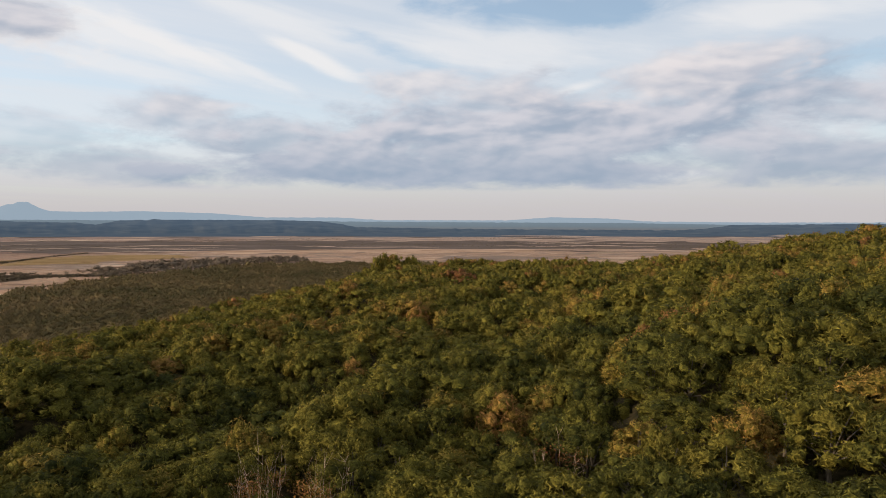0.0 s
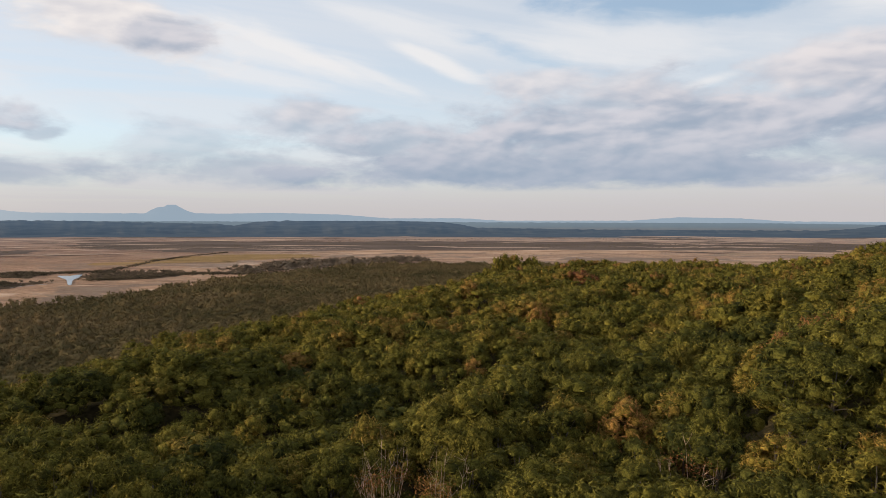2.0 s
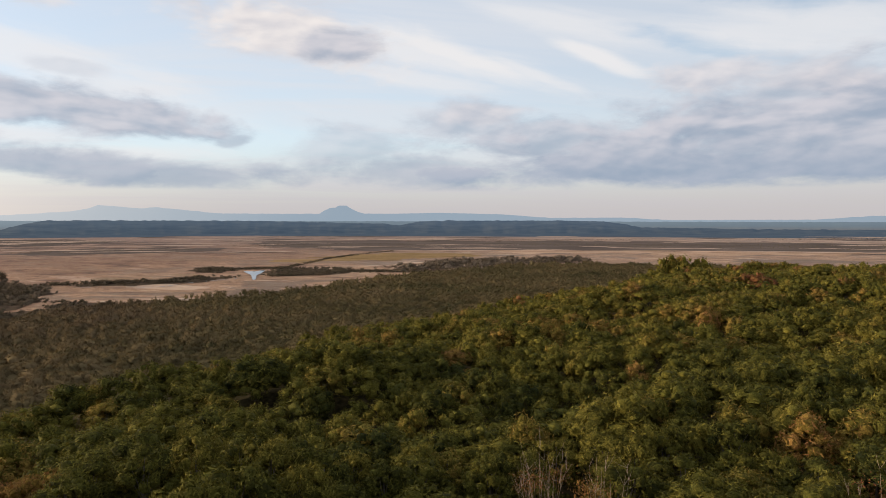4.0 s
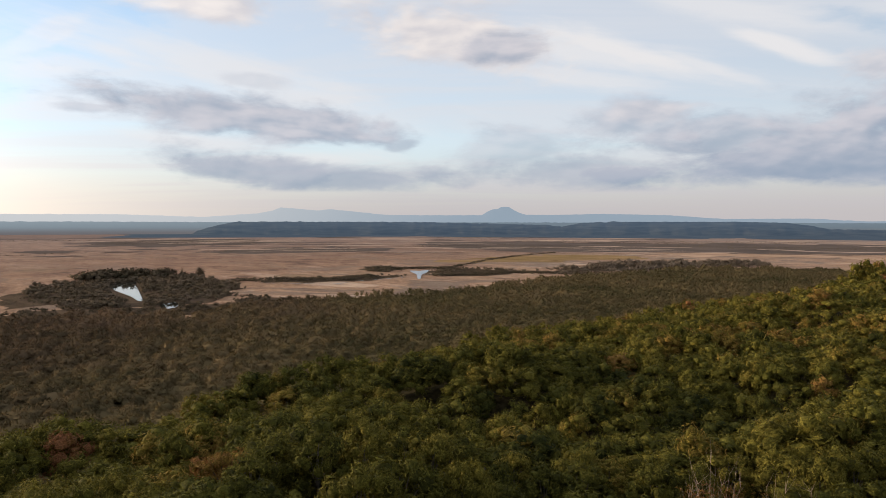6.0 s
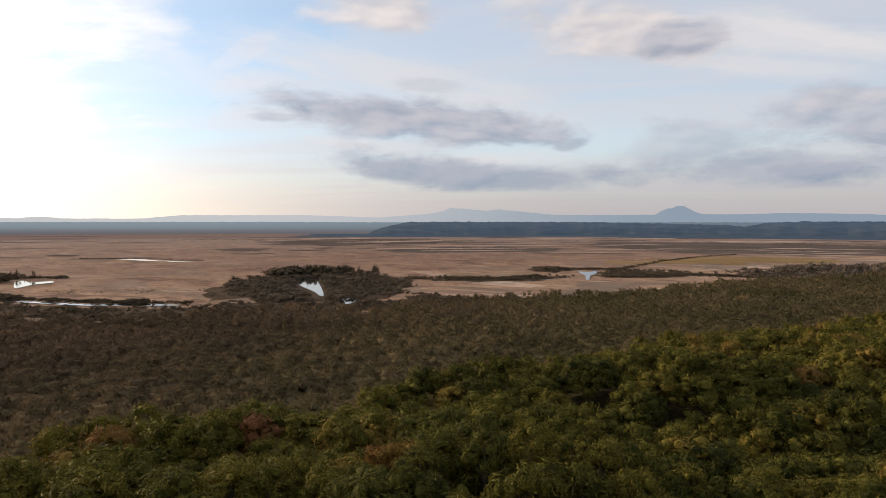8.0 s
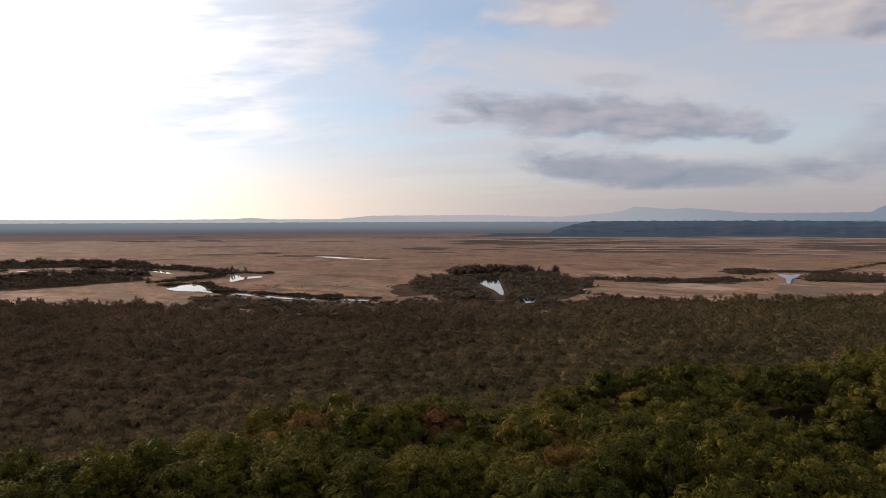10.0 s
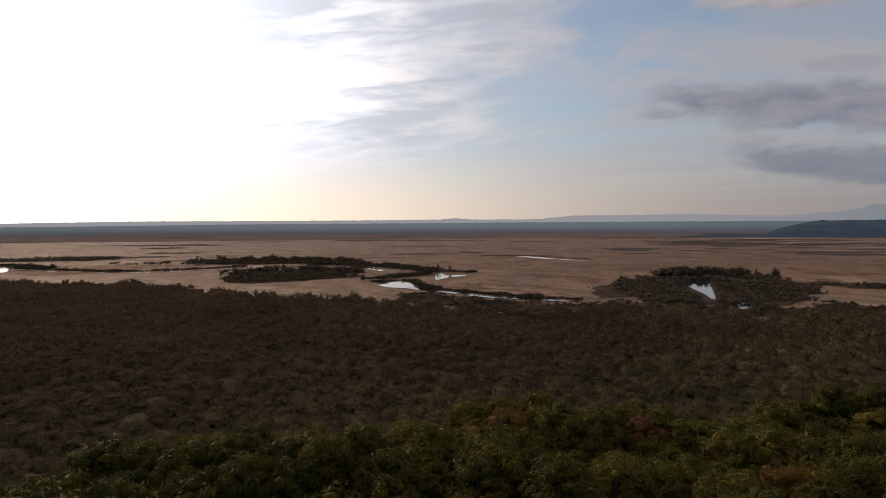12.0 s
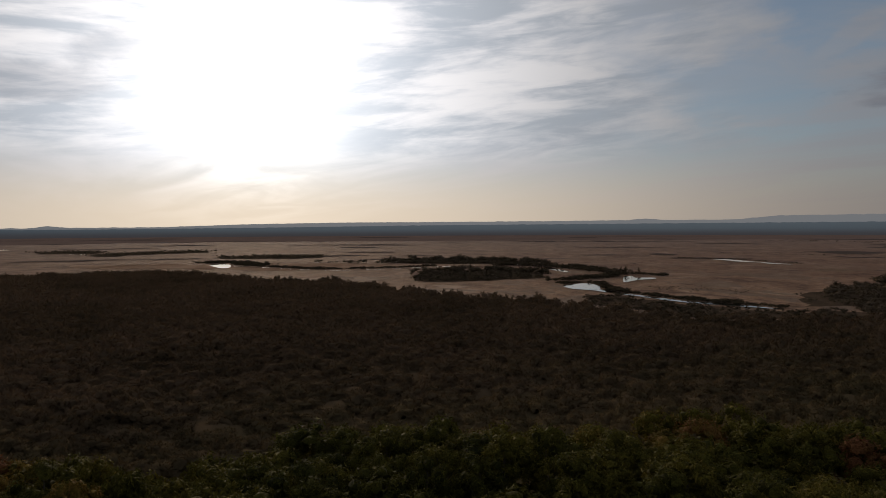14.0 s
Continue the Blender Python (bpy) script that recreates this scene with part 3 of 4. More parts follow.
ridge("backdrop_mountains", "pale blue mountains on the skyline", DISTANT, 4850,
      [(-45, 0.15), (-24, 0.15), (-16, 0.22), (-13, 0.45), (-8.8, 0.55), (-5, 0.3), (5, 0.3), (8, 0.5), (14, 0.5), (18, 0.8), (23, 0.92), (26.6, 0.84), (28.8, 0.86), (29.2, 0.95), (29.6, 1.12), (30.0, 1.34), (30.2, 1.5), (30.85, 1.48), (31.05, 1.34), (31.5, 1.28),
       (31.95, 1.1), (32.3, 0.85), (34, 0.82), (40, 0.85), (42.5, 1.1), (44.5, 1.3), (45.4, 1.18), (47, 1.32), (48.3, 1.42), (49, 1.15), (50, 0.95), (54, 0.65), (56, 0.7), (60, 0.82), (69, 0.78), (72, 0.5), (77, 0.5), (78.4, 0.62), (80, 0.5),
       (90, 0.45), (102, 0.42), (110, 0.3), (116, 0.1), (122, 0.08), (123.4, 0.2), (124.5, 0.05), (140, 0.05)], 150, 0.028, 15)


# ---- water ----
OPEN_WATER = []


def within(x, y, outline):
    """Which of the places lie inside a closed outline."""
    hit = np.zeros(len(x), bool)
    for (ax, ay), (bx, by) in zip(outline, outline[1:] + outline[:1]):
        hit ^= ((ay > y) != (by > y)) & (x < (bx - ax) * (y - ay) / (by - ay + 1e-9) + ax)
    return hit


def water_sheet(name, label, outline, z=0.5):
    bm = bmesh.new()
    pts = [spot(az, down) for az, down in outline]
    OPEN_WATER.append([(p.x, p.y) for p in pts])
    # rounded outline
    dense = []
    for i in range(len(pts)):
        a, b, c, d = pts[i - 1], pts[i], pts[(i + 1) % len(pts)], pts[(i + 2) % len(pts)]
        for s in range(4):
            t = s / 4
            dense.append(0.5 * (2 * b + (c - a) * t + (2 * a - 5 * b + 4 * c - d) * t * t + (3 * b - a - 3 * c + d) * t ** 3))
    vs = [bm.verts.new((p.x, p.y, z)) for p in dense]
    f = bm.faces.new(vs)
    if f.normal.z < 0:
        f.normal_flip()
    bmesh.ops.triangulate(bm, faces=bm.faces[:])
    bmesh.ops.recalc_face_normals(bm, faces=bm.faces[:])
    me = bpy.data.meshes.new(name)
    bm.to_mesh(me)
    bm.free()
    me.materials.append(WATER)
    return tagged(new(name, me), label, "water", kind="structure")


def stream(name, label, line, widths, z=0.5):
    """A stretch of river along a line of places, with its widths in metres."""
    pts = [spot(*p) for p in line]
    dense, wide = [], []
    for i in range(len(pts) - 1):
        a, b, c, d = pts[max(i - 1, 0)], pts[i], pts[i + 1], pts[min(i + 2, len(pts) - 1)]
        for s in range(6):
            t = s / 6
            dense.append(0.5 * (2 * b + (c - a) * t + (2 * a - 5 * b + 4 * c - d) * t * t + (3 * b - a - 3 * c + d) * t ** 3))
            wide.append(widths[i] * (1 - t) + widths[i + 1] * t)
    dense.append(pts[-1])
    wide.append(widths[-1])
    v, t = [], []
    for i, (p, w) in enumerate(zip(dense, wide)):
        d = (dense[min(i + 1, len(dense) - 1)] - dense[max(i - 1, 0)]).normalized()
        s = Vector((-d.y, d.x, 0)) * w / 2 * (1 + 0.15 * math.sin(i * 2.1))
        v += [(p.x + s.x, p.y + s.y, z), (p.x - s.x, p.y - s.y, z)]
        if i:
            t += [(2 * i - 2, 2 * i - 1, 2 * i + 1), (2 * i - 2, 2 * i + 1, 2 * i)]
    return tagged(new(name, tri_mesh(name, v, t, [WATER])), label, "water", kind="structure")


water_sheet("water_pool", "still pool among dark willows", [(60.7, 4.36), (59.8, 4.26), (58.95, 4.2), (58.85, 4.5), (58.6, 5.1), (58.45, 5.62), (58.8, 5.6), (59.2, 5.3), (59.75, 5.05), (60.35, 4.75)])
water_sheet("water_pool_small", "small pool at the wood's edge", [(57.2, 6.0), (56.4, 5.82), (55.95, 5.95), (56.15, 6.22), (56.95, 6.3)])
water_sheet("water_pond", "small bright pond in the reeds", [(38.15, 3.66), (37.4, 3.68), (36.6, 3.6), (36.85, 3.84), (37.2, 4.0), (37.3, 4.32), (37.55, 4.3), (37.62, 3.98), (37.9, 3.84)])
water_sheet("water_bend", "wide bright bend of the river", [(84.7, 4.72), (83.9, 4.56), (82.9, 4.5), (82.1, 4.6), (81.8, 4.86), (82.2, 5.04), (83.2, 5.0), (84.1, 4.92)])
water_sheet("water_backwater", "small backwater beside the river", [(80.05, 4.36), (79.95, 3.9), (79.35, 3.9), (79.2, 4.0), (77.8, 3.98), (77.75, 4.08), (78.8, 4.16), (79.35, 4.26)])
water_sheet("water_bend_far", "far bright bend of the river", [(112.5, 2.84), (111.9, 2.76), (111.3, 2.76), (110.9, 2.9), (111.1, 3.08), (111.8, 3.06)])
stream("river", "meandering river below dark banks", [(82.1, 5.0), (80.5, 5.22), (78.5, 5.46), (75.6, 5.76), (72.3, 5.9), (70.4, 6.02), (68.6, 6.08)], [13, 8, 6, 9, 11, 6, 3])
stream("river_far", "winding river far out in the reeds", [(84.3, 3.62), (85.4, 3.4), (86.4, 3.2), (89.0, 3.04), (92, 3.1), (94.9, 3.2), (98.1, 3.32), (100.8, 3.4), (104.4, 3.37), (107.9, 3.15), (110.9, 2.93)],
       [6, 11, 5, 12, 2, 9, 2, 2, 2, 2, 5])
stream("river_side_channel", "thin bright channel in the marsh", [(73.25, 2.49), (72.3, 2.55), (71.1, 2.66), (70.3, 2.68), (69.4, 2.76), (68.2, 2.8)], [18, 22, 18, 4, 15, 8])
stream("river_belt_channel", "narrow channel between bushes", [(50, 4.52), (47, 4.62), (44.4, 4.7), (42.0, 4.45), (38.5, 4.2)], [1.5, 2, 2, 2, 1.5])
stream("river_horizon", "far pool near the horizon", [(81.4, 0.62), (79.4, 0.62)], [50, 50])
stream("river_flat_pool", "far pool in the marsh", [(116.8, 1.08), (115.4, 1.08)], [36, 36])
stream("river_flat_bend", "far bend of the river", [(121.8, 1.88), (121.1, 1.86)], [26, 26])
stream("river_flat_end", "far end of the river", [(127.5, 1.46), (125.8, 1.44)], [30, 30])


# ---- woodland on the flat ----
def scatter(rng, gap, lo, hi, a0, a1):
    """Jittered places in a ring sector: x, y, bearing, distance."""
    n = int(hi / gap) + 2
    g = np.arange(-n, n + 1) * gap
    x, y = np.meshgrid(g, g)
    x, y = x.ravel() + rng.uniform(-0.45, 0.45, x.size) * gap, y.ravel() + rng.uniform(-0.45, 0.45, y.size) * gap
    az, r = np.degrees(np.arctan2(-x, y)), np.hypot(x, y)
    k = (az > a0) & (az < a1) & (r > lo) & (r < hi)
    return x[k], y[k], az[k], r[k]


def bush_template(seed, lumps, twigs, size, core):
    """A twiggy crown, one unit wide and high, as triangles."""
    rng = np.random.default_rng(seed)
    s = Soup()
    if lumps > 1:
        c, r, h = lobes(rng, lumps, 0.36, 0.34, 0.2 if lumps > 5 else 0.26)
        c = c + (0, 0, 0.5)
    else:
        c, r, h = np.array([[0, 0, 0.48]]), np.array([0.38]), np.array([[0, 0, 1.0]])
    bv, bf = core
    for ci, ri, hi in zip(c, r, h):
        v = bv * rng.uniform(0.45, 0.9, (len(bv), 1)) * ri
        s.add(v + ci, bf[bv[bf].mean(1) @ hi > -0.6], rng.normal(-0.04, 0.05), unit(0.55 * bv + 0.3 * hi + (0, 0, 0.65) + rng.normal(0, 0.1, bv.shape)))
    pick = rng.integers(0, len(r), twigs)
    d = unit(unit(rng.normal(size=(twigs, 3))) + 0.6 * h[pick] + (0, 0, 0.25))
    p = c[pick] + d * r[pick][:, None] * rng.uniform(0.65, 1.05, (twigs, 1))
    tip = unit(d * 0.8 + (0, 0, 0.7) + rng.normal(0, 0.35, (twigs, 3)))
    across = unit(np.cross(tip, rng.normal(size=(twigs, 3))))
    cards(s, p, p + tip * size * rng.uniform(0.7, 1.3, (twigs, 1)), across * size * 0.26, unit(0.55 * d + 0.3 * h[pick] + (0, 0, 0.65)), rng.normal(0.03, 0.05, twigs), 0.8)
    if lumps > 1:
        tube(s, [(0, 0, 0), (0.02, 0, 0.25), (0, 0.02, 0.45)], [0.03, 0.02, 0.01], 3)
    return s.arrays()


def bare_template(seed):
    """A leafless tree as a fan of thin limbs, one unit wide and high."""
    rng = np.random.default_rng(seed)
    s = Soup()
    tube(s, [(0, 0, 0), (0.01, 0, 0.4), (0, 0.02, 0.85)], [0.022, 0.016, 0.006], 3)
    m = 46
    foot = np.stack([np.zeros(m), np.zeros(m), rng.uniform(0.2, 0.7, m)], 1)
    d = directions(rng, m, 0.25) * (0.75, 0.75, 0.8)
    tip = foot + d * rng.uniform(0.2, 0.5, (m, 1))
    across = np.cross(d, rng.normal(size=(m, 3)))
    across *= 0.016 / (np.linalg.norm(across, axis=1)[:, None] + 1e-9)
    s.add(np.stack([foot - across, foot + across, tip], 1).reshape(-1, 3), np.arange(m)[:, None] * 3 + np.array([0, 1, 2]))
    return s.arrays()


def planted(rng, templates, x, y, z, wide, tall, tint):
    """One soup of many plants from a few templates."""
    out_v, out_t, out_c, out_d, n = [], [], [], [], 0
    which = rng.integers(0, len(templates), len(x))
    turn = rng.uniform(0, math.tau, len(x))
    for k, (v, t, c, d) in enumerate(templates):
        i = np.where(which == k)[0]
        if not len(i):
            continue
        co, si = np.cos(turn[i])[:, None], np.sin(turn[i])[:, None]
        w, h = wide[i][:, None], tall[i][:, None]
        px = (v[None, :, 0] * co - v[None, :, 1] * si) * w + x[i][:, None]
        py = (v[None, :, 0] * si + v[None, :, 1] * co) * w + y[i][:, None]
        pz = v[None, :, 2] * h + z[i][:, None]
        out_v.append(np.stack([px, py, pz], -1).reshape(-1, 3))
        nx, ny = d[None, :, 0] * co - d[None, :, 1] * si, d[None, :, 0] * si + d[None, :, 1] * co
        out_d.append(unit(np.stack([nx / w, ny / w, d[None, :, 2] / h], -1)).reshape(-1, 3))
        out_t.append((t[None] + (np.arange(len(i)) * len(v))[:, None, None] + n).reshape(-1, 3))
        out_c.append((c[None] + tint[i][:, None]).ravel())
        n += len(i) * len(v)
    return np.concatenate(out_v), np.concatenate(out_t), np.concatenate(out_c), np.concatenate(out_d)


def stuff(name, label, category, mat, arrays):
    ob = new(name, tri_mesh(name, arrays[0], arrays[1], [mat], arrays[2], normals=arrays[3]))
    return tagged(ob, label, category, kind="stuff")


def alder_woods():
    rng = np.random.default_rng(11)
    x, y, az, r = scatter(rng, 5.6, 120, 900, -12, 134)
    edge_r = np.interp(az, WOOD_A, WOOD_R) * (1 + 0.02 * np.sin(az * 1.9) + 0.012 * np.sin(az * 5.1) + rng.normal(0, 0.018, len(az)))
    h = ground_height(x, y)
    reach = np.interp(az, HILL_A, HILL_R)
    ok = (r < edge_r) & (h < 4.0) & (r > reach + 12) & ((az > 4) | (r > reach + 60))
    # only what rises over the hill's shoulder can be seen
    x, y, r, h, az = x[ok], y[ok], r[ok], h[ok], az[ok]
    big = np.array([noise.noise(Vector((a / 60, b / 60, 0.3))) for a, b in zip(x, y)])
    tall = rng.uniform(4.9, 7.2, len(x)) * (1 + 0.16 * big)
    wide = rng.uniform(5.0, 10.5, len(x))
    tint = np.clip(0.56 + 0.5 * big + rng.normal(0, 0.15, len(x)), 0, 1.2)
    near, mid = r < 270, (r >= 270) & (r < 450)
    for name, k, lumps, twigs, size in (("alder_woodland_near", near, 9, 380, 0.08), ("alder_woodland_middle", mid, 5, 130, 0.13), ("alder_woodland_far", r >= 450, 3, 26, 0.2)):
        temp = [bush_template(s + lumps * 10, lumps, twigs, size, BALL_1) for s in range(6)]
        stuff(name, "brown half-bare alder woodland on flat ground", "woodland", TWIG, planted(rng, temp, x[k], y[k], h[k], wide[k], tall[k], tint[k]))


alder_woods()


def alder_shrubs():
    """The closed layer of shrubs between the alders."""
    a, r = np.meshgrid(np.radians(np.arange(-12, 134.01, 0.4)), np.arange(125, 850, 4.0), indexing="ij")
    a = a + 0.0016 * np.sin(r * 1.7)
    x, y = -np.sin(a) * r, np.cos(a) * r
    az = np.degrees(a)
    h = ground_height(x.ravel(), y.ravel()).reshape(x.shape)
    lump = np.array([noise.fractal(Vector((p / 9, q / 9, 3.3)), 0.9, 2.0, 3) for p, q in zip(x.ravel(), y.ravel())]).reshape(x.shape)
    reach = np.interp(az, HILL_A, HILL_R)
    inside = (r < np.interp(az, WOOD_A, WOOD_R) * (0.975 + 0.02 * np.sin(az * 1.9))) & (h < 4.0) & (r > reach + 12) & ((az > 4) | (r > reach + 60))
    z = np.where(inside, h + 3.3 + 1.2 * lump, 0.0)
    n, k = x.shape
    i, j = np.meshgrid(np.arange(n - 1), np.arange(k - 1), indexing="ij")
    some = (inside[:-1, :-1] | inside[1:, 1:])[i, j].ravel()
    p = (i * k + j).ravel()[some]
    t = np.concatenate([np.stack([p, p + 1, p + k + 1], 1), np.stack([p, p + k + 1, p + k], 1)])
    s = Soup()
    s.add(np.stack([x, y, z], -1).reshape(-1, 3), t, np.clip(0.48 + 0.4 * lump, 0, 1).ravel())
    v, t, c, d = s.arrays()
    stuff("alder_shrubs", "brown twiggy shrubs between alders", "shrubs", TWIG, (v, t, c, d))


alder_shrubs()


def belt(name, label, line, wide, gap, tall, seed, tint=0.35, bare=False, hedge=False):
    """A strip of marsh bushes along a line of places."""
    rng = np.random.default_rng(seed)
    xs, ys = [], []
    pts = [spot(*p) for p in line]
    for a, b in zip(pts[:-1], pts[1:]):
        n = max(2, int((2.6 if hedge else 1.3) * (b - a).length * wide / gap ** 2))
        t = rng.uniform(0, 1, n)
        o = rng.normal(0, 0.33, n) * wide
        d = (b - a).normalized()
        xs.append(a.x + (b.x - a.x) * t - d.y * o)
        ys.append(a.y + (b.y - a.y) * t + d.x * o)
    x, y = np.concatenate(xs), np.concatenate(ys)
    lump = np.array([noise.fractal(Vector((p / 22, q / 22, seed)), 1.0, 2.0, 3) for p, q in zip(x, y)])
    keep = lump > (-0.45 if hedge else -0.25)
    x, y, lump = x[keep], y[keep], lump[keep]
    hh = rng.uniform(0.5 if hedge else 0.3, 1.15, len(x)) * tall * (1 + 0.6 * lump)
    temp = [bare_template(s + 70) if bare else bush_template(s + 90, 3, 40, 0.14, BALL_1) for s in range(6)]
    stuff(name, label, "bushes", WILLOW, planted(rng, temp, x, y, x * 0 - 0.3, hh * (rng.uniform(0.9, 1.5, len(x)) if bare else rng.uniform(1.2, 2.2, len(x))), hh, rng.normal(tint, 0.2, len(x))))


def thicket(name, label, outline, gap, tall, seed, tint=0.2, mat_under=True):
    """Marsh bushes that fill an outline of places, over a dark scrubby floor."""
    rng = np.random.default_rng(seed)
    pts, loop = [spot(*p) for p in outline], []
    for a, c in zip(pts, pts[1:] + pts[:1]):
        n = max(2, int((c - a).length / (gap * 1.5)))
        for k in range(n):
            p = a.lerp(c, k / n)
            loop.append((p.x + gap * 3.0 * noise.noise(Vector((p.x / gap / 5, p.y / gap / 5, seed))), p.y + gap * 3.0 * noise.noise(Vector((p.y / gap / 5, p.x / gap / 5, seed + 9)))))
    xs, ys = [p[0] for p in loop], [p[1] for p in loop]
    n = int((max(xs) - min(xs)) * (max(ys) - min(ys)) / gap ** 2)
    x, y = rng.uniform(min(xs), max(xs), n), rng.uniform(min(ys), max(ys), n)
    wander = rng.normal(0, gap * 0.9, (2, n))
    inside = within(x + wander[0], y + wander[1], loop)
    lump = np.array([noise.fractal(Vector((p / 30, q / 30, seed)), 1.0, 2.0, 3) for p, q in zip(x, y)])
    inside &= lump > -0.4
    for pool in OPEN_WATER:
        for far_off in (1.0, 1.04, 1.08, 1.11):
            for aside in (-0.004, 0.004):
                inside &= ~within((x + aside * y) * far_off, (y - aside * x) * far_off, pool)
    x, y, lump = x[inside], y[inside], lump[inside]
    hh = rng.uniform(0.35, 1.15, len(x)) * tall * (1 + 0.5 * lump)
    temp = [bush_template(s + 90, 3 if gap < 7 else 1, 36 if gap < 7 else 8, 0.14, BALL_1) for s in range(6)]
    stuff(name, label, "bushes", WILLOW, planted(rng, temp, x, y, x * 0 - 0.4, hh * rng.uniform(1.2, 2.2, len(x)), hh + 0.4, rng.normal(tint, 0.22, len(x))))
    if mat_under:
        bm = bmesh.new()
        bm.faces.new([bm.verts.new((p[0], p[1], 0.06 + math.hypot(*p) / 4000)) for p in loop])
        bmesh.ops.triangulate(bm, faces=bm.faces[:])
        me = bpy.data.meshes.new("ground_" + name)
        bm.to_mesh(me)
        bm.free()
        me.materials.append(SCRUB)
        tagged(new("ground_" + name, me), "dark scrubby ground under marsh bushes", "ground", kind="structure")


def ground_patch(name, label, outline, mat, ragged, seed):
    """A flat stretch of other growth on the marsh, with a ragged edge."""
    pts, loop = [spot(*p) for p in outline], []
    for a, c in zip(pts, pts[1:] + pts[:1]):
        n = max(3, int((c - a).length / (ragged * 0.12)))
        for k in range(n):
            p = a.lerp(c, k / n)
            q = Vector((p.x, p.y, 0)) / ragged
            w = Vector((noise.fractal(q + Vector((0, 0, seed)), 1.0, 2.0, 4), noise.fractal(q + Vector((0, 0, seed + 7)), 1.0, 2.0, 4), 0))
            loop.append(p + w * ragged * 1.7)
    bm = bmesh.new()
    bm.faces.new([bm.verts.new((p.x, p.y, 0.05 + math.hypot(p.x, p.y) / 6000)) for p in loop])
    bmesh.ops.triangulate(bm, faces=bm.faces[:])
    bmesh.ops.recalc_face_normals(bm, faces=bm.faces[:])
    me = bpy.data.meshes.new(name)
    bm.to_mesh(me)
    bm.free()
    me.materials.append(mat)
    tagged(new(name, me), label, "ground", kind="structure")


def patch_surface(name, dark, light):
    def colour(n):
        p = position(n)
        f = n.math("ADD", n.math("MULTIPLY", n.noise(n.mapping(p, scale=(90, 60, 1)), 1.0, 7, 0.68, 0.6), 0.7), n.math("MULTIPLY", n.noise(p, 0.2, 4, 0.7), 0.3))
        return ramp(n, f, [(0.40, dark), (0.60, light)])
    return surface(name, colour, 0.95, lambda n: (n.noise(position(n), 0.4, 6, 0.7), 0.9, 1.0), spec=0.0)


# far marsh growth with haze painted into it as emission
HEATH_HAZE = hazy("haze_heath_ground", (0.105, 0.078, 0.062), 0.45, (0.165, 0.136, 0.128), (0.17, 0.14, 0.135), 0.36)
STRAW_HAZE = hazy("haze_straw_ground", (0.42, 0.29, 0.21), 0.3, (0.42, 0.335, 0.29), (0.36, 0.27, 0.23), 0.3)
STRAW = patch_surface("straw_ground", (0.26, 0.165, 0.108), (0.47, 0.32, 0.225))
MEADOW = patch_surface("meadow_ground", (0.17, 0.115, 0.055), (0.30, 0.195, 0.10))
ground_patch("ground_heath_broad", "purple brown heath across the marsh", [(36, 1.3), (24, 1.3), (10, 1.35), (-6, 1.35), (-26, 1.3), (-25, 1.6), (-12, 1.95), (0, 1.85), (12, 1.8), (22, 1.95), (30, 2.1), (35, 1.85)], HEATH_HAZE, 130, 1)
ground_patch("ground_heath_strip", "dark heath strip in the reeds", [(62.3, 1.42), (60.9, 1.16), (57.2, 1.08), (51.2, 1.08), (47.5, 1.27), (50, 1.5), (54.9, 1.58), (61.4, 1.58)], HEATH_HAZE, 60, 2)
ground_patch("ground_heath_islet", "dark heath islet in the reeds", [(54.6, 2.03), (48.7, 1.74), (44.4, 1.79), (40, 1.8), (40, 2.0), (45, 2.1), (51.2, 2.18)], HEATH_HAZE, 36, 3)
ground_patch("ground_heath_spot", "dark heath islet in the reeds", [(67, 1.86), (64, 1.77), (62.4, 1.86), (64.5, 2.0)], HEATH_HAZE, 24, 12)
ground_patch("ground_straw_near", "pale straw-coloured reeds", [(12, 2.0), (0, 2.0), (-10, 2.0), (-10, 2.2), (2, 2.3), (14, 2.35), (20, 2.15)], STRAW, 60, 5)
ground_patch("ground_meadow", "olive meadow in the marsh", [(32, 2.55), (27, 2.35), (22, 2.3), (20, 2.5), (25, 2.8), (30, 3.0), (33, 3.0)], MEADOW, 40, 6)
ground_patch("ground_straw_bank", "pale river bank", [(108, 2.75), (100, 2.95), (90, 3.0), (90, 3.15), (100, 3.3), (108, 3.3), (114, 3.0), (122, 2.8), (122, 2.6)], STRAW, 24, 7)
# purple brown ground with painted haze, softens the foot of the plateau
ground_patch("ground_sedge_west", "hazy purple brown sedge near the horizon", [(138, 1.06), (118, 1.0), (96, 1.04), (78, 0.98), (60, 0.86), (60, 0.6), (84, 0.58), (110, 0.58), (138, 0.58)], SEDGE_HAZE, 130, 13)
ground_patch("ground_heath_west", "dark heath strip near the horizon", [(126, 0.95), (110, 0.93), (96, 0.95), (96, 1.02), (110, 1.06), (126, 1.08)], HEATH_HAZE, 80, 8)
# wears the hillside material, with its painted haze
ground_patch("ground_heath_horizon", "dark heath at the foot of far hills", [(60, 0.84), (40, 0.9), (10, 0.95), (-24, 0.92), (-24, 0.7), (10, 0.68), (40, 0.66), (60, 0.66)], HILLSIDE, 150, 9)


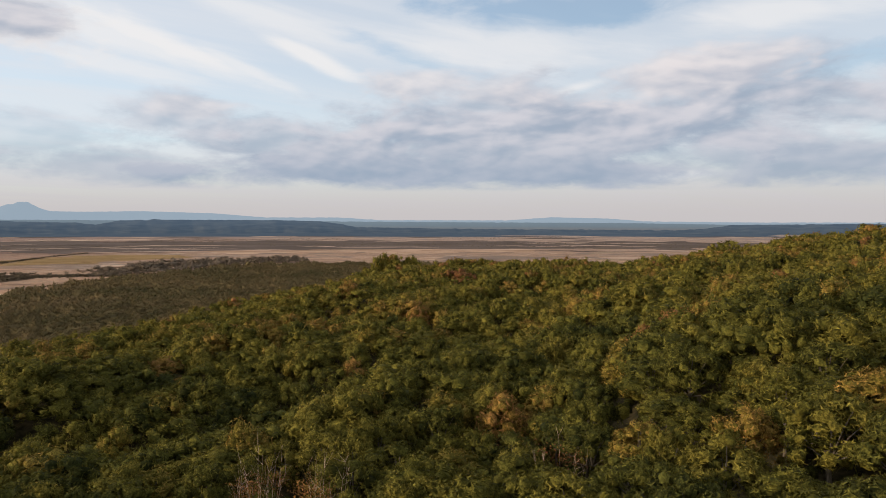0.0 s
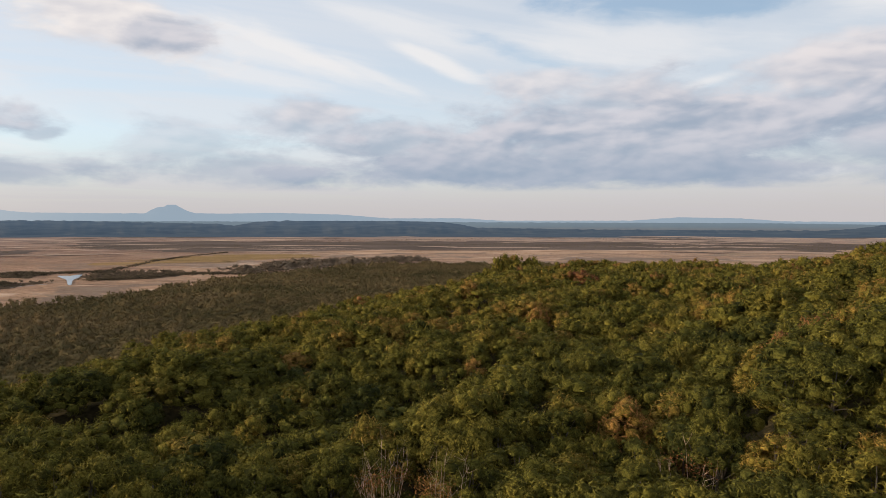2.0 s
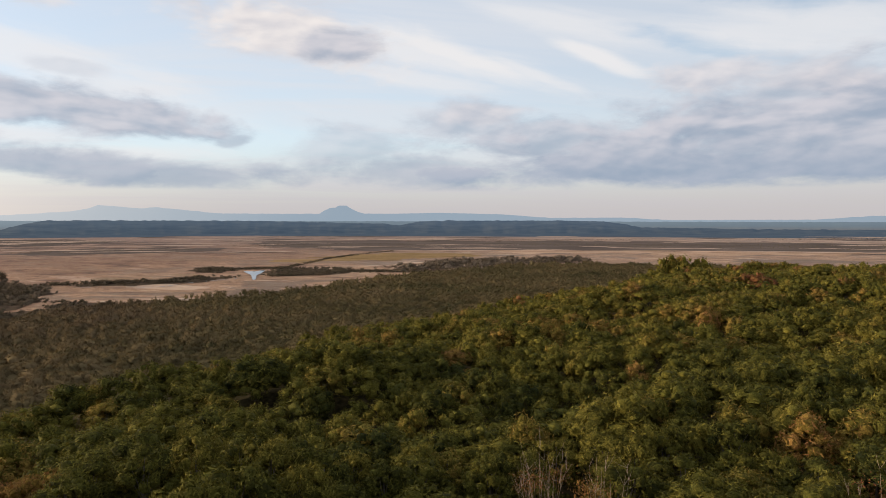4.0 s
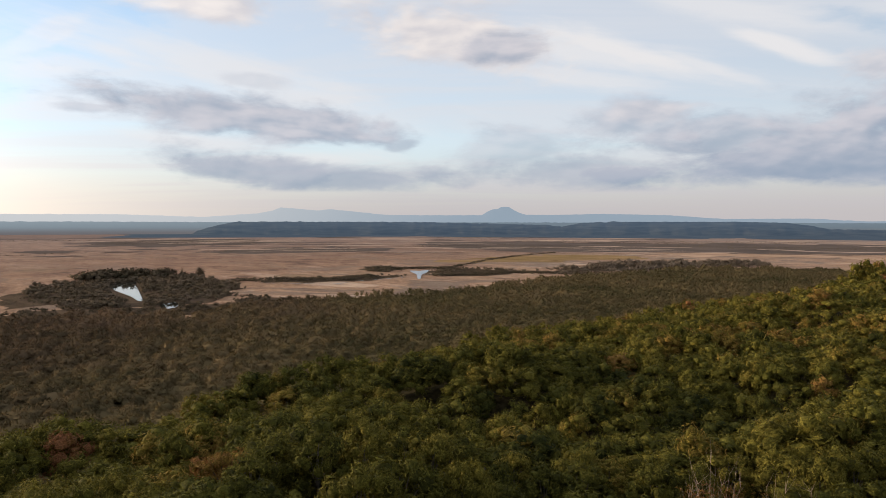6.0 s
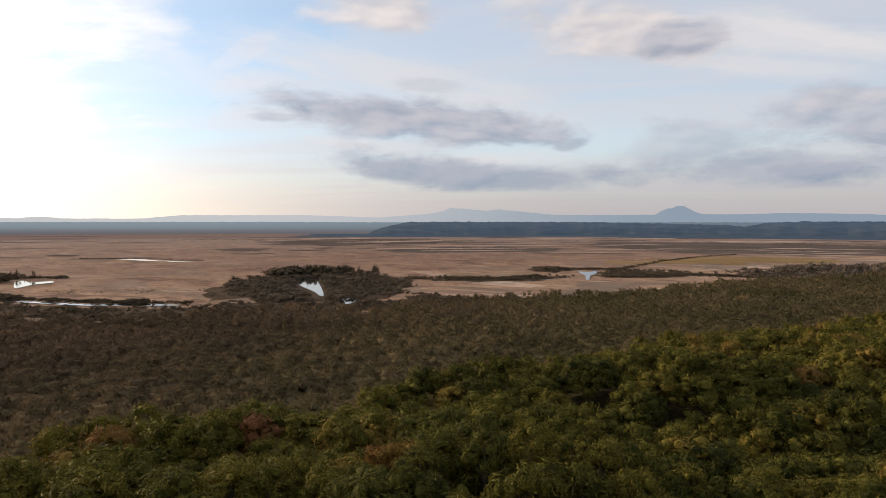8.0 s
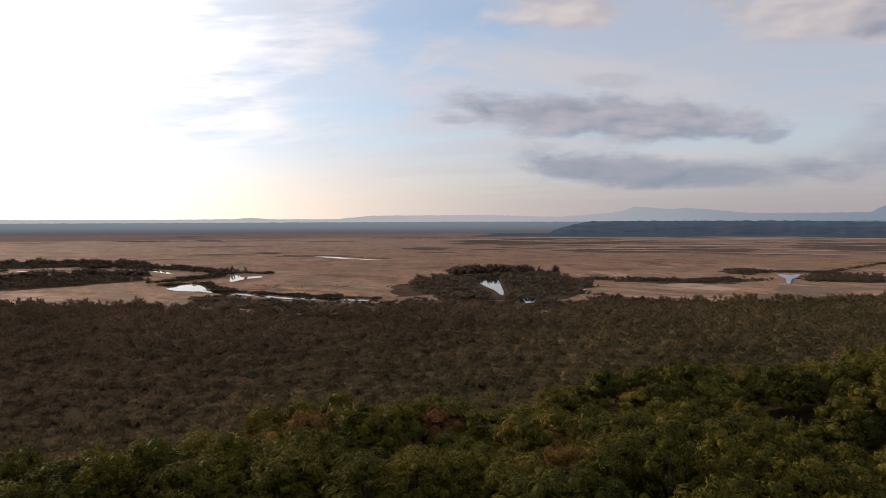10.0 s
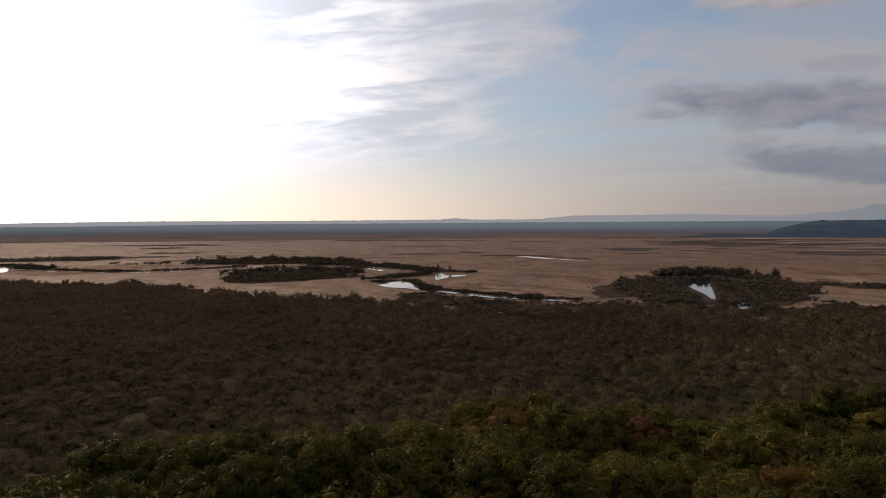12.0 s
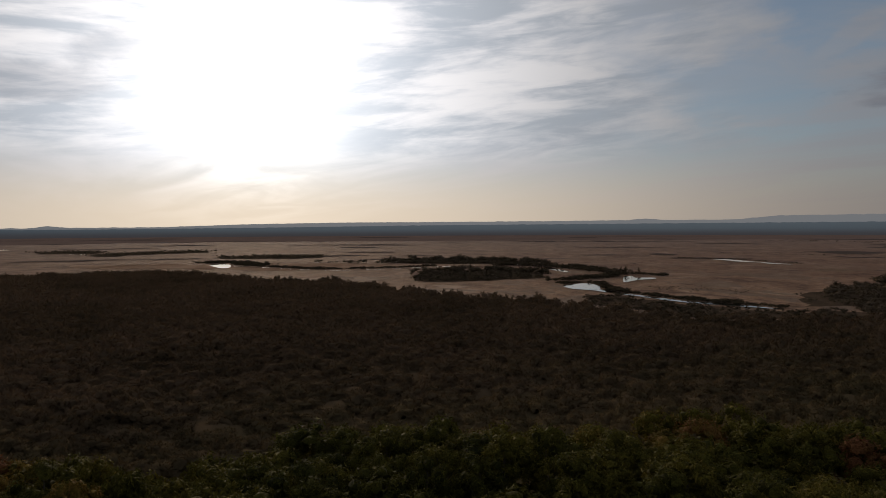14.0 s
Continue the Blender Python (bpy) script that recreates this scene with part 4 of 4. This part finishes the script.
def ground_streaks(name, label, mat, count, a0, a1, d0, d1, seed, lift):
    """Many thin strips of other growth that lie across the marsh."""
    rng = np.random.default_rng(seed)
    bm = bmesh.new()
    for _ in range(count):
        az, down = rng.uniform(a0, a1), d0 + (d1 - d0) * rng.uniform(0, 1) ** 1.3
        mid = spot(az, down)
        far = mid.length
        half, deep = far * rng.uniform(0.015, 0.09), rng.uniform(0.012, 0.035) * far ** 2 / 3000 + 3
        lean, turn = rng.normal(0, 0.05), rng.uniform(0, 50)
        along, out = Vector((-mid.y, mid.x, 0)).normalized(), mid.normalized()
        rim = []
        for side in (1, -1):
            for q in np.linspace(-1, 1, 22)[:-1] * side:
                w = (1 - q * q) ** 0.6 * (0.75 + 0.6 * noise.fractal(Vector((q * 4, turn, side)), 0.7, 2.0, 4))
                p = mid + along * half * q + out * (deep * side * max(w, 0.02) + lean * half * q + deep * 1.5 * noise.noise(Vector((q * 1.5, turn, 7))))
                rim.append(bm.verts.new((p.x, p.y, lift + p.length / 5000)))
        bm.faces.new(rim)
    bmesh.ops.triangulate(bm, faces=bm.faces[:])
    bmesh.ops.recalc_face_normals(bm, faces=bm.faces[:])
    me = bpy.data.meshes.new(name)
    bm.to_mesh(me)
    bm.free()
    me.materials.append(mat)
    tagged(new(name, me), label, "ground", kind="structure")


ground_streaks("ground_streaks_heath", "thin dark strips of heath in the reeds", HEATH_HAZE, 46, -24, 64, 0.95, 2.3, 61, 0.5)
ground_streaks("ground_streaks_straw", "thin pale strips of straw in the reeds", STRAW_HAZE, 60, -24, 62, 0.92, 2.2, 62, 0.7)
ground_streaks("ground_streaks_sedge", "thin dark strips of sedge in the reeds", HEATH_HAZE, 34, 60, 130, 0.8, 2.6, 63, 0.5)
DARK = "dark willow bushes along the river"
thicket("riverside_thicket_pool", "dense dark willow thicket round a pool", [(66.2, 4.75), (63.5, 4.1), (60, 3.85), (55.5, 3.85), (52.2, 4.5), (52.0, 5.2), (53.5, 5.9), (58, 6.1), (63.5, 6.0)], 3.9, 3.8, 1, 0.62)
thicket("riverside_thicket_pool_back", "tall willows behind a pool", [(63, 4.0), (60, 3.85), (57, 3.82), (57, 4.0), (60, 4.05), (63, 4.15)], 5.0, 8.5, 2, 0.1)
thicket("riverside_thicket_reeds", "low scrub in the reeds beside a thicket", [(68.5, 5.3), (66, 4.75), (64, 5.3), (66, 5.8)], 7.0, 2.2, 3, 0.3)
thicket("riverside_thicket_front", "low willow scrub before the pool", [(66.5, 5.95), (60, 6.1), (53, 5.95), (50, 5.6), (48, 5.7), (52, 6.6), (60, 7.0), (67, 6.7)], 4.4, 2.5, 33, 0.25)
thicket("riverside_thicket_bank", "low willow scrub on the river bank", [(83.2, 5.32), (80, 5.5), (76, 5.85), (71, 6.18), (66, 6.2), (66, 6.7), (72, 6.9), (78, 6.7), (83, 6.0)], 4.6, 2.3, 34, 0.2)
belt("riverside_bushes_east", DARK, [(52, 4.3), (48, 4.3), (44, 4.35), (40.5, 4.1)], 20, 4.5, 2.9, 5, 0.4, hedge=True)
belt("riverside_bushes_pond", DARK, [(41, 3.5), (39.5, 3.42), (38.1, 3.5), (36, 3.42), (34.5, 3.6)], 22, 5.0, 2.7, 6, 0.42, hedge=True)
thicket("riverside_thicket_pond", "brown willow scrub beside a small pond", [(36.2, 3.62), (34, 3.5), (31.5, 3.55), (28.5, 3.7), (31, 3.98), (34.2, 4.08), (36.2, 4.0)], 5.2, 2.9, 71, 0.5)
thicket("riverside_thicket_pond_side", "brown willow scrub round a small pond", [(42.0, 3.5), (40.3, 3.36), (38.6, 3.42), (38.7, 3.62), (40.2, 3.72), (41.8, 3.7)], 5.2, 3.0, 72, 0.5)
thicket("riverside_thicket_reach", "brown willow scrub along a ditch", [(49.5, 4.3), (46, 4.22), (42.5, 4.2), (39.5, 4.0), (39.5, 4.2), (42.5, 4.45), (46.5, 4.55), (49.5, 4.5)], 4.8, 2.6, 73, 0.45)
belt("riverside_bushes_ditch", DARK, [(36.4, 4.05), (33.8, 3.95), (30.9, 3.8), (28, 3.78), (23, 3.85)], 24, 4.6, 2.4, 7, 0.42, hedge=True)
belt("riverside_bushes_bend", "dark reedy bank above the river", [(81.2, 4.98), (79.5, 5.14), (77, 5.42), (74, 5.66), (71, 5.82), (68.4, 5.92)], 9, 3.0, 2.4, 8, 0.1, hedge=True)
belt("riverside_bank_bend", "dark reedy bank round a bend of the river", [(84.9, 4.55), (83.8, 4.42), (82.4, 4.38), (81.5, 4.6), (81.2, 4.9)], 7, 2.8, 2.2, 51, 0.1, hedge=True)
belt("riverside_bank_backwater", "dark reedy bank round a backwater", [(82.2, 4.05), (80.8, 3.78), (79.6, 3.66), (78.4, 3.68), (77.0, 3.8)], 11, 3.6, 2.6, 52, 0.1, hedge=True)
belt("riverside_bank_far", "dark reedy bank along the far river", [(110.4, 2.85), (107.8, 3.06), (104.4, 3.28), (100.8, 3.3), (98.1, 3.24), (95, 3.1)], 12, 4.0, 2.6, 54, 0.1, hedge=True)
belt("riverside_bank_far_bend", "dark bushes round a far bend", [(112.9, 2.7), (111.6, 2.62), (110.4, 2.66), (109.6, 2.78), (108.6, 2.95)], 26, 4.5, 3.2, 55, 0.1, hedge=True)
belt("marsh_channel_bank", "dark bank beside a thin channel", [(76.5, 2.4), (74, 2.42), (72, 2.48), (70, 2.58), (67.6, 2.72)], 10, 5.0, 1.5, 56, 0.1, hedge=True)
belt("riverside_tussocks", "reddish tussocks in the reeds", [(78.5, 4.6), (75, 4.75), (71, 4.9)], 46, 6.5, 1.0, 57, 0.3)
belt("riverside_bushes_bend_back", DARK, [(86, 4.3), (84.2, 4.2), (82.6, 4.1), (81.4, 3.95), (80.6, 3.8)], 14, 4.5, 3.6, 9, 0.15, hedge=True)
belt("riverside_bushes_river", DARK, [(90, 3.02), (86.8, 3.08), (83.5, 3.3), (80.5, 3.65)], 24, 5.0, 4.0, 10, 0.3, hedge=True)
thicket("riverside_wood_front", "dark thicket beside the river", [(97.2, 4.25), (96, 3.75), (93, 3.58), (89, 3.52), (86, 3.7), (86, 4.05), (90.4, 4.3), (94.6, 4.4)], 4.6, 3.4, 11, 0.35)
belt("riverside_trees_front", "taller willows behind a riverside thicket", [(96.5, 3.75), (93, 3.6), (89, 3.55), (86.2, 3.75)], 24, 6.0, 6.5, 41, 0.4)
thicket("riverside_wood_back", "dark thicket across the river", [(98.8, 2.85), (97, 2.65), (92, 2.66), (88.6, 2.76), (88.8, 2.95), (94, 2.98)], 5.4, 4.4, 12, 0.35)
belt("riverside_trees_back", "taller willows across the river", [(98.8, 2.8), (95, 2.72), (91, 2.76), (88, 2.9), (86, 3.05)], 34, 7.5, 7.5, 42, 0.4)
belt("marsh_bushes_line", "thin line of bushes in the marsh", [(104.5, 2.78), (101, 2.85), (98, 2.9)], 16, 9.0, 5.5, 13, 0.3)
thicket("marsh_thicket_west", "dark thicket far out in the marsh", [(112, 2.2), (108, 2.15), (103.9, 2.2), (103.9, 2.4), (108, 2.42), (112, 2.35)], 7.0, 4, 14, 0.2)
thicket("marsh_thicket_far_west", "dark thicket far out in the marsh", [(120.5, 1.88), (116, 1.74), (112.5, 1.7), (112.5, 1.86), (117, 1.96), (120.5, 2.05)], 9.0, 4.5, 15, 0.2)
thicket("marsh_thicket_edge", "dark thicket far out in the marsh", [(124, 1.66), (120, 1.66), (120, 1.8), (124, 1.8)], 9.0, 5, 16, 0.2)
FAR = "dark low scrub far across the marsh"
thicket("marsh_scrub_a", FAR, [(62, 1.4), (60, 1.2), (55, 1.12), (50, 1.15), (47, 1.3), (50, 1.46), (56, 1.54)], 10, 1.7, 17, 0.4, False)
thicket("marsh_scrub_b", FAR, [(54, 1.98), (48.7, 1.77), (44, 1.83), (39, 1.86), (45, 2.06), (51.2, 2.12)], 8, 1.6, 18, 0.4, False)
thicket("marsh_scrub_c", FAR, [(40, 1.66), (33, 1.52), (26, 1.55), (20, 1.7), (24, 1.9), (30, 1.95), (36, 1.78)], 9.5, 1.7, 19, 0.4, False)
thicket("marsh_scrub_d", FAR, [(33, 1.12), (24, 1.2), (14, 1.22), (6, 1.12), (8, 1.28), (18, 1.5), (26, 1.42)], 12, 1.9, 20, 0.4, False)
thicket("marsh_scrub_e", FAR, [(24, 1.62), (13, 1.5), (2, 1.55), (-11, 1.45), (-24, 1.4), (-23, 1.75), (-13, 1.98), (-3, 1.85), (10, 1.78)], 11, 1.9, 21, 0.4, False)
thicket("marsh_scrub_f", FAR, [(3, 1.12), (-6, 1.03), (-13, 1.0), (-12, 1.1), (-4, 1.2)], 13, 1.9, 22, 0.4, False)
belt("marsh_scrub_g", FAR, [(26.5, 2.15), (29.2, 2.4), (31.6, 2.72), (34.1, 3.25), (35.8, 3.75)], 9, 4.5, 1.8, 23, 0.4, hedge=True)
belt("marsh_scrub_j", FAR, [(70, 1.12), (66, 1.1), (62, 1.13)], 60, 14, 2.6, 27)
belt("marsh_scrub_k", FAR, [(76, 2.0), (72, 2.02), (66, 2.1), (60, 1.95)], 40, 16, 1.8, 28)
belt("woodland_edge_trees", "bare grey trees along the wood's edge", [(25, 3.72), (20, 3.3), (15, 3.0), (11, 2.95)], 60, 8.0, 7.0, 26, 1.25)
belt("woodland_edge_scrub", "brown scrub along the wood's edge", [(27, 3.85), (20, 3.35), (15, 3.05), (11, 2.95)], 50, 6, 4.0, 29, 1.0)
belt("riverside_bare_trees", "bare willows behind a pool", [(62.5, 4.02), (58, 3.9), (54, 3.95)], 14, 4.5, 9, 30, 0.3, True)
belt("riverside_bare_trees_bend", "bare willows along the river", [(90, 3.02), (84, 3.25), (79, 3.8)], 16, 6.5, 7.5, 31, 0.3, True)


# ---- oak forest on the hill ----
def oak_parts(seed, n_lobes, size, core, count, length, per, tint):
    """A domed oak crown with its foot at the ground, and the middles of its lobes."""
    rng = np.random.default_rng(seed)
    wide, tall = rng.uniform(3.1, 3.7), rng.uniform(4.0, 4.8)
    c, r, h = lobes(rng, n_lobes, wide, tall, size)
    c = c + (0, 0, 5.0)
    return crown_parts(rng, c, r, h, core, count, length, per, tint), c


def oak(seed, detail, tint, label):
    """A single oak: a trunk with limbs, and a crown of leaf rosettes."""
    (v, t, col, d), centres = oak_parts(seed, *detail, tint)
    base = tagged(new("oak_tree"), label, "tree", "oaks on the hill")
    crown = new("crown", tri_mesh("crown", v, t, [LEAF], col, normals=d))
    s = Soup()
    tube(s, [(0, 0, -0.8), (0.05, 0, 1.5), (0.1, 0.1, 3.4), (0, 0.1, 5.6), (0, 0, 7.5)], [0.26, 0.2, 0.16, 0.11, 0.04], 7)
    for c in centres[::4]:
        tube(s, [(0.08, 0.08, 3.2), tuple(np.array([c[0] * 0.5, c[1] * 0.5, 3.2 + (c[2] - 3.2) * 0.6])), tuple(c)], [0.09, 0.06, 0.02], 5)
    a = s.arrays()
    trunk = new("trunk", tri_mesh("trunk", a[0], a[1], [BARK], a[2]))
    crown.parent = trunk.parent = base
    return base


# places with no oak: a clump of bare saplings, and a dead tree in a hollow
BARE_AT, BARE_2, DEAD_AT = polar(14.6, 73), polar(9.6, 69), polar(-9.6, 73)


def oak_forest():
    rng = np.random.default_rng(5)
    x, y, az, r = scatter(rng, 6.3, 3, 560, -180, 180)
    reach = np.interp(az, HILL_A, HILL_R)
    seen = (az > -42) & (az < 138)
    ok = (r < reach + np.where(az < -6, 40, 14)) & (seen | (r < 95))
    for gap_at, gap_r in ((BARE_AT, 5.0), (BARE_2, 4.6), (DEAD_AT, 4.6), (polar(12, 69), 4.8), (polar(14.8, 66), 5.2), (polar(9.4, 62), 5.0), (polar(-9.6, 67), 5.0), (polar(37.6, 136), 6.0), (polar(29.4, 122), 6.5), (polar(33.0, 130), 5.5)):
        ok &= np.hypot(x - gap_at.x, y - gap_at.y) > gap_r
    x, y, az, r, seen = x[ok], y[ok], az[ok], r[ok], seen[ok]
    h = ground_height(x, y)
    tone = np.array([noise.noise(Vector((a / 25, b / 25, 2.0))) for a, b in zip(x, y)])
    tint = np.clip(0.29 + 0.22 * tone + rng.normal(0, 0.09, len(x)), 0.05, 0.56)
    odd = rng.random(len(x))
    tint = np.where(odd < 0.06, rng.uniform(0.50, 0.66, len(x)), tint)
    tint = np.where(odd > 0.994, rng.uniform(0.70, 0.88, len(x)), tint)
    # single trees that turn earlier: bearing, distance, spread, shade
    for a, far, spread, shade in ((-31.3, 74, 3.6, 0.66), (-13.5, 106, 5.0, 0.58), (-5.8, 94, 3.4, 0.74), (-17.5, 120, 5.0, 0.84), (-1.0, 330, 9.0, 0.74), (27.5, 226, 7.0, 0.56),
                                  (18.5, 232, 8.0, 0.55), (13.5, 245, 7.0, 0.56), (8.0, 250, 7.0, 0.54), (52.0, 84, 3.4, 0.80), (41.0, 72, 4.0, 0.50), (22.0, 170, 5.0, 0.62)):
        p = polar(a, far)
        tint = np.where(np.hypot(x - p.x, y - p.y) < spread, shade, tint)
    tint = tint + 0.05 * np.clip((az - 40) / 20, 0, 1)
    size = rng.uniform(0.82, 1.3, len(x))
    group = np.array([noise.fractal(Vector((a / 17, b / 17, 5.0)), 1.0, 2.0, 2) for a, b in zip(x, y)])
    rise = rng.uniform(0.78, 1.08, len(x)) * (1 + 0.15 * np.clip(group, -1, 1)) * np.where(group < -0.55, 0.75, 1.0)
    size = size * (1 + 0.10 * np.clip(group, -1, 1))
    clump = polar(4.2, 490)
    rise = np.where(np.hypot(x - clump.x, y - clump.y) < 18, rise * 1.25 + 0.3, rise)
    shades = [(0.2, "dark green leafy oak on the slope"), (0.32, "green leafy oak on the slope"), (0.45, "olive green oak turning yellow on the slope"),
              (0.62, "yellowing autumn oak on the slope"), (0.82, "rusty brown autumn oak on the slope")]
    fine_d, mid_d = (32, 0.84, BALL_1, 1400, 0.36, 3), (29, 0.9, BALL_1, 950, 0.40, 3)
    kinds = {}
    close = np.where(((r < 96) & (az > -40) & (az < 135) & (r > 36)) | (r < 14))[0]
    for i in close[np.argsort(r[close])][:300]:
        k = int(np.argmin([abs(s[0] - tint[i]) for s in shades]))
        key = (r[i] < 66, k, int(rng.integers(0, 3 if k < 3 else 1)))
        m = pose(x[i], y[i], h[i], 0, 0, rng.uniform(0, 360)) @ Matrix.Diagonal((size[i], size[i], rise[i], 1))
        if key not in kinds:
            kinds[key] = oak(100 + k * 10 + key[2], fine_d if key[0] else mid_d, *shades[k])
            kinds[key].matrix_basis = m
        else:
            made = copy_thing(kinds[key], pose(0, 0, 0))
            made.matrix_basis = m
    # young growth between the oaks
    ux, uy, ua, ur = scatter(rng, 5.4, 38, 110, -42, 138)
    ok = ur < np.interp(ua, HILL_A, HILL_R) + 10
    for gap_at, gap_r in ((BARE_AT, 3.0), (BARE_2, 3.0), (DEAD_AT, 2.5), (polar(12, 69), 2.6), (polar(14.8, 67.5), 2.4), (polar(9.4, 63.5), 2.4)):
        ok &= np.hypot(ux - gap_at.x, uy - gap_at.y) > gap_r
    ux, uy = ux[ok], uy[ok]
    temp = [oak_parts(500 + s, 9, 1.3, BALL_1, 60, 0.6, 2, 0.0)[0] for s in range(4)]
    stuff("oak_undergrowth", "young oaks and shrubs under the canopy", "shrubs", LEAF,
          planted(rng, temp, ux, uy, ground_height(ux, uy) - 4.6, rng.uniform(0.6, 0.95, len(ux)), rng.uniform(0.7, 0.95, len(ux)), rng.uniform(0.2, 0.5, len(ux))))
    rest = np.setdiff1d(np.arange(len(x)), close[np.argsort(r[close])][:300])
    for name, k, n_lobes, size_l, core, count, length in (("oak_forest", rest[(r[rest] < 170) & seen[rest]], 24, 1.1, BALL_1, 560, 0.54),
                                                        ("oak_forest_far", rest[(r[rest] >= 170) & (r[rest] < 290) & seen[rest]], 18, 1.2, BALL_1, 210, 0.8),
                                                        ("oak_forest_crest", rest[(r[rest] >= 290) & seen[rest]], 10, 1.45, BALL_1, 56, 1.15),
                                                        ("oak_forest_behind", rest[~seen[rest]], 9, 1.6, BALL_1, 34, 0.8)):
        temp = [oak_parts(300 + s, n_lobes, size_l, core, count, length, 2, 0.0)[0] for s in range(6)]
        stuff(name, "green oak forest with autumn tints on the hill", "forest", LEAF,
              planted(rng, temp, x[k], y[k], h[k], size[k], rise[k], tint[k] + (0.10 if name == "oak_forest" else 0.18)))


oak_forest()


def branch(soup, rng, at, d, length, radius, twigs=None):
    """A bent stem; its twigs go to another soup."""
    at, d = Vector(at), Vector(d).normalized()
    pts, rad = [tuple(at)], [radius]
    for k in range(5):
        d = (d + Vector(rng.normal(0, 0.05, 3)) + Vector((0, 0, 0.05))).normalized()
        at = at + d * length / 5
        pts.append(tuple(at))
        rad.append(radius * (1 - 0.17 * (k + 1)))
    tube(soup, pts, rad, 4)
    if twigs:
        for k in range(7):
            i = int(rng.integers(2, 6))
            side = (d + Vector(rng.normal(0, 0.45, 3))).normalized()
            branch(twigs, rng, pts[i], side, length * rng.uniform(0.1, 0.22), radius * 0.4)


def bare_tree(name, label, at, stems, top, spread, leaves, tint, seed):
    """A thin leafless tree of several stems, with what is left of its leaves."""
    rng = np.random.default_rng(seed)
    base = tagged(new(name), label, "tree")
    base.matrix_basis = pose(at.x, at.y, float(ground_height(np.array(at.x), np.array(at.y))))
    twigs = Soup()
    for k in range(stems):
        s = Soup()
        a = k * math.tau / stems + rng.uniform(-0.4, 0.4)
        foot = (0.7 * math.cos(a), 0.7 * math.sin(a), -0.3)
        branch(s, rng, foot, (spread * math.cos(a), spread * math.sin(a), 1), top * rng.uniform(0.8, 1.0), 0.05, twigs)
        v, t, c, d = s.arrays()
        new("stem", tri_mesh("stem", v, t, [PALE_BARK], c)).parent = base
    v, t, c, d = twigs.arrays()
    tagged(new("twig", tri_mesh("twig", v, t, [PALE_BARK], c)), kind="stuff").parent = base
    c = rng.uniform(-1, 1, (9, 3)) * (2.1, 2.1, 0.7) + (0, 0, top * 0.78)
    p = c[rng.integers(0, 9, leaves * 2)] + rng.normal(0, 0.55, (leaves * 2, 3))
    d = directions(rng, len(p), -0.4)
    s = Soup()
    tip = unit(rng.normal(size=p.shape)) * 0.26
    cards(s, p, p + tip, unit(np.cross(tip, d)) * 0.06, d, rng.normal(tint, 0.05, len(p)), 0.3, True)
    v, t, col, d = s.arrays()
    old = new("withered_leaves", tri_mesh("withered_leaves", v, t, [LEAF], col, normals=d))
    tagged(old, "rusty withered leaves").parent = base


PALE_BARK = surface("pale_bark", lambda n: ramp(n, n.noise(position(n), 6, 4), [(0.3, (0.17, 0.12, 0.085)), (0.7, (0.36, 0.27, 0.2))]), 0.9)
bare_tree("bare_sapling_clump", "clump of bare grey saplings over rusty leaves", BARE_AT, 16, 12.6, 0.10, 240, 0.82, 41)
bare_tree("bare_sapling_clump", "bare saplings with orange leaves among oaks", BARE_2, 12, 11.6, 0.11, 300, 0.74, 42)
bare_tree("dead_oak", "dead oak with curled brown leaves", DEAD_AT, 7, 8.6, 0.34, 110, 0.97, 43)
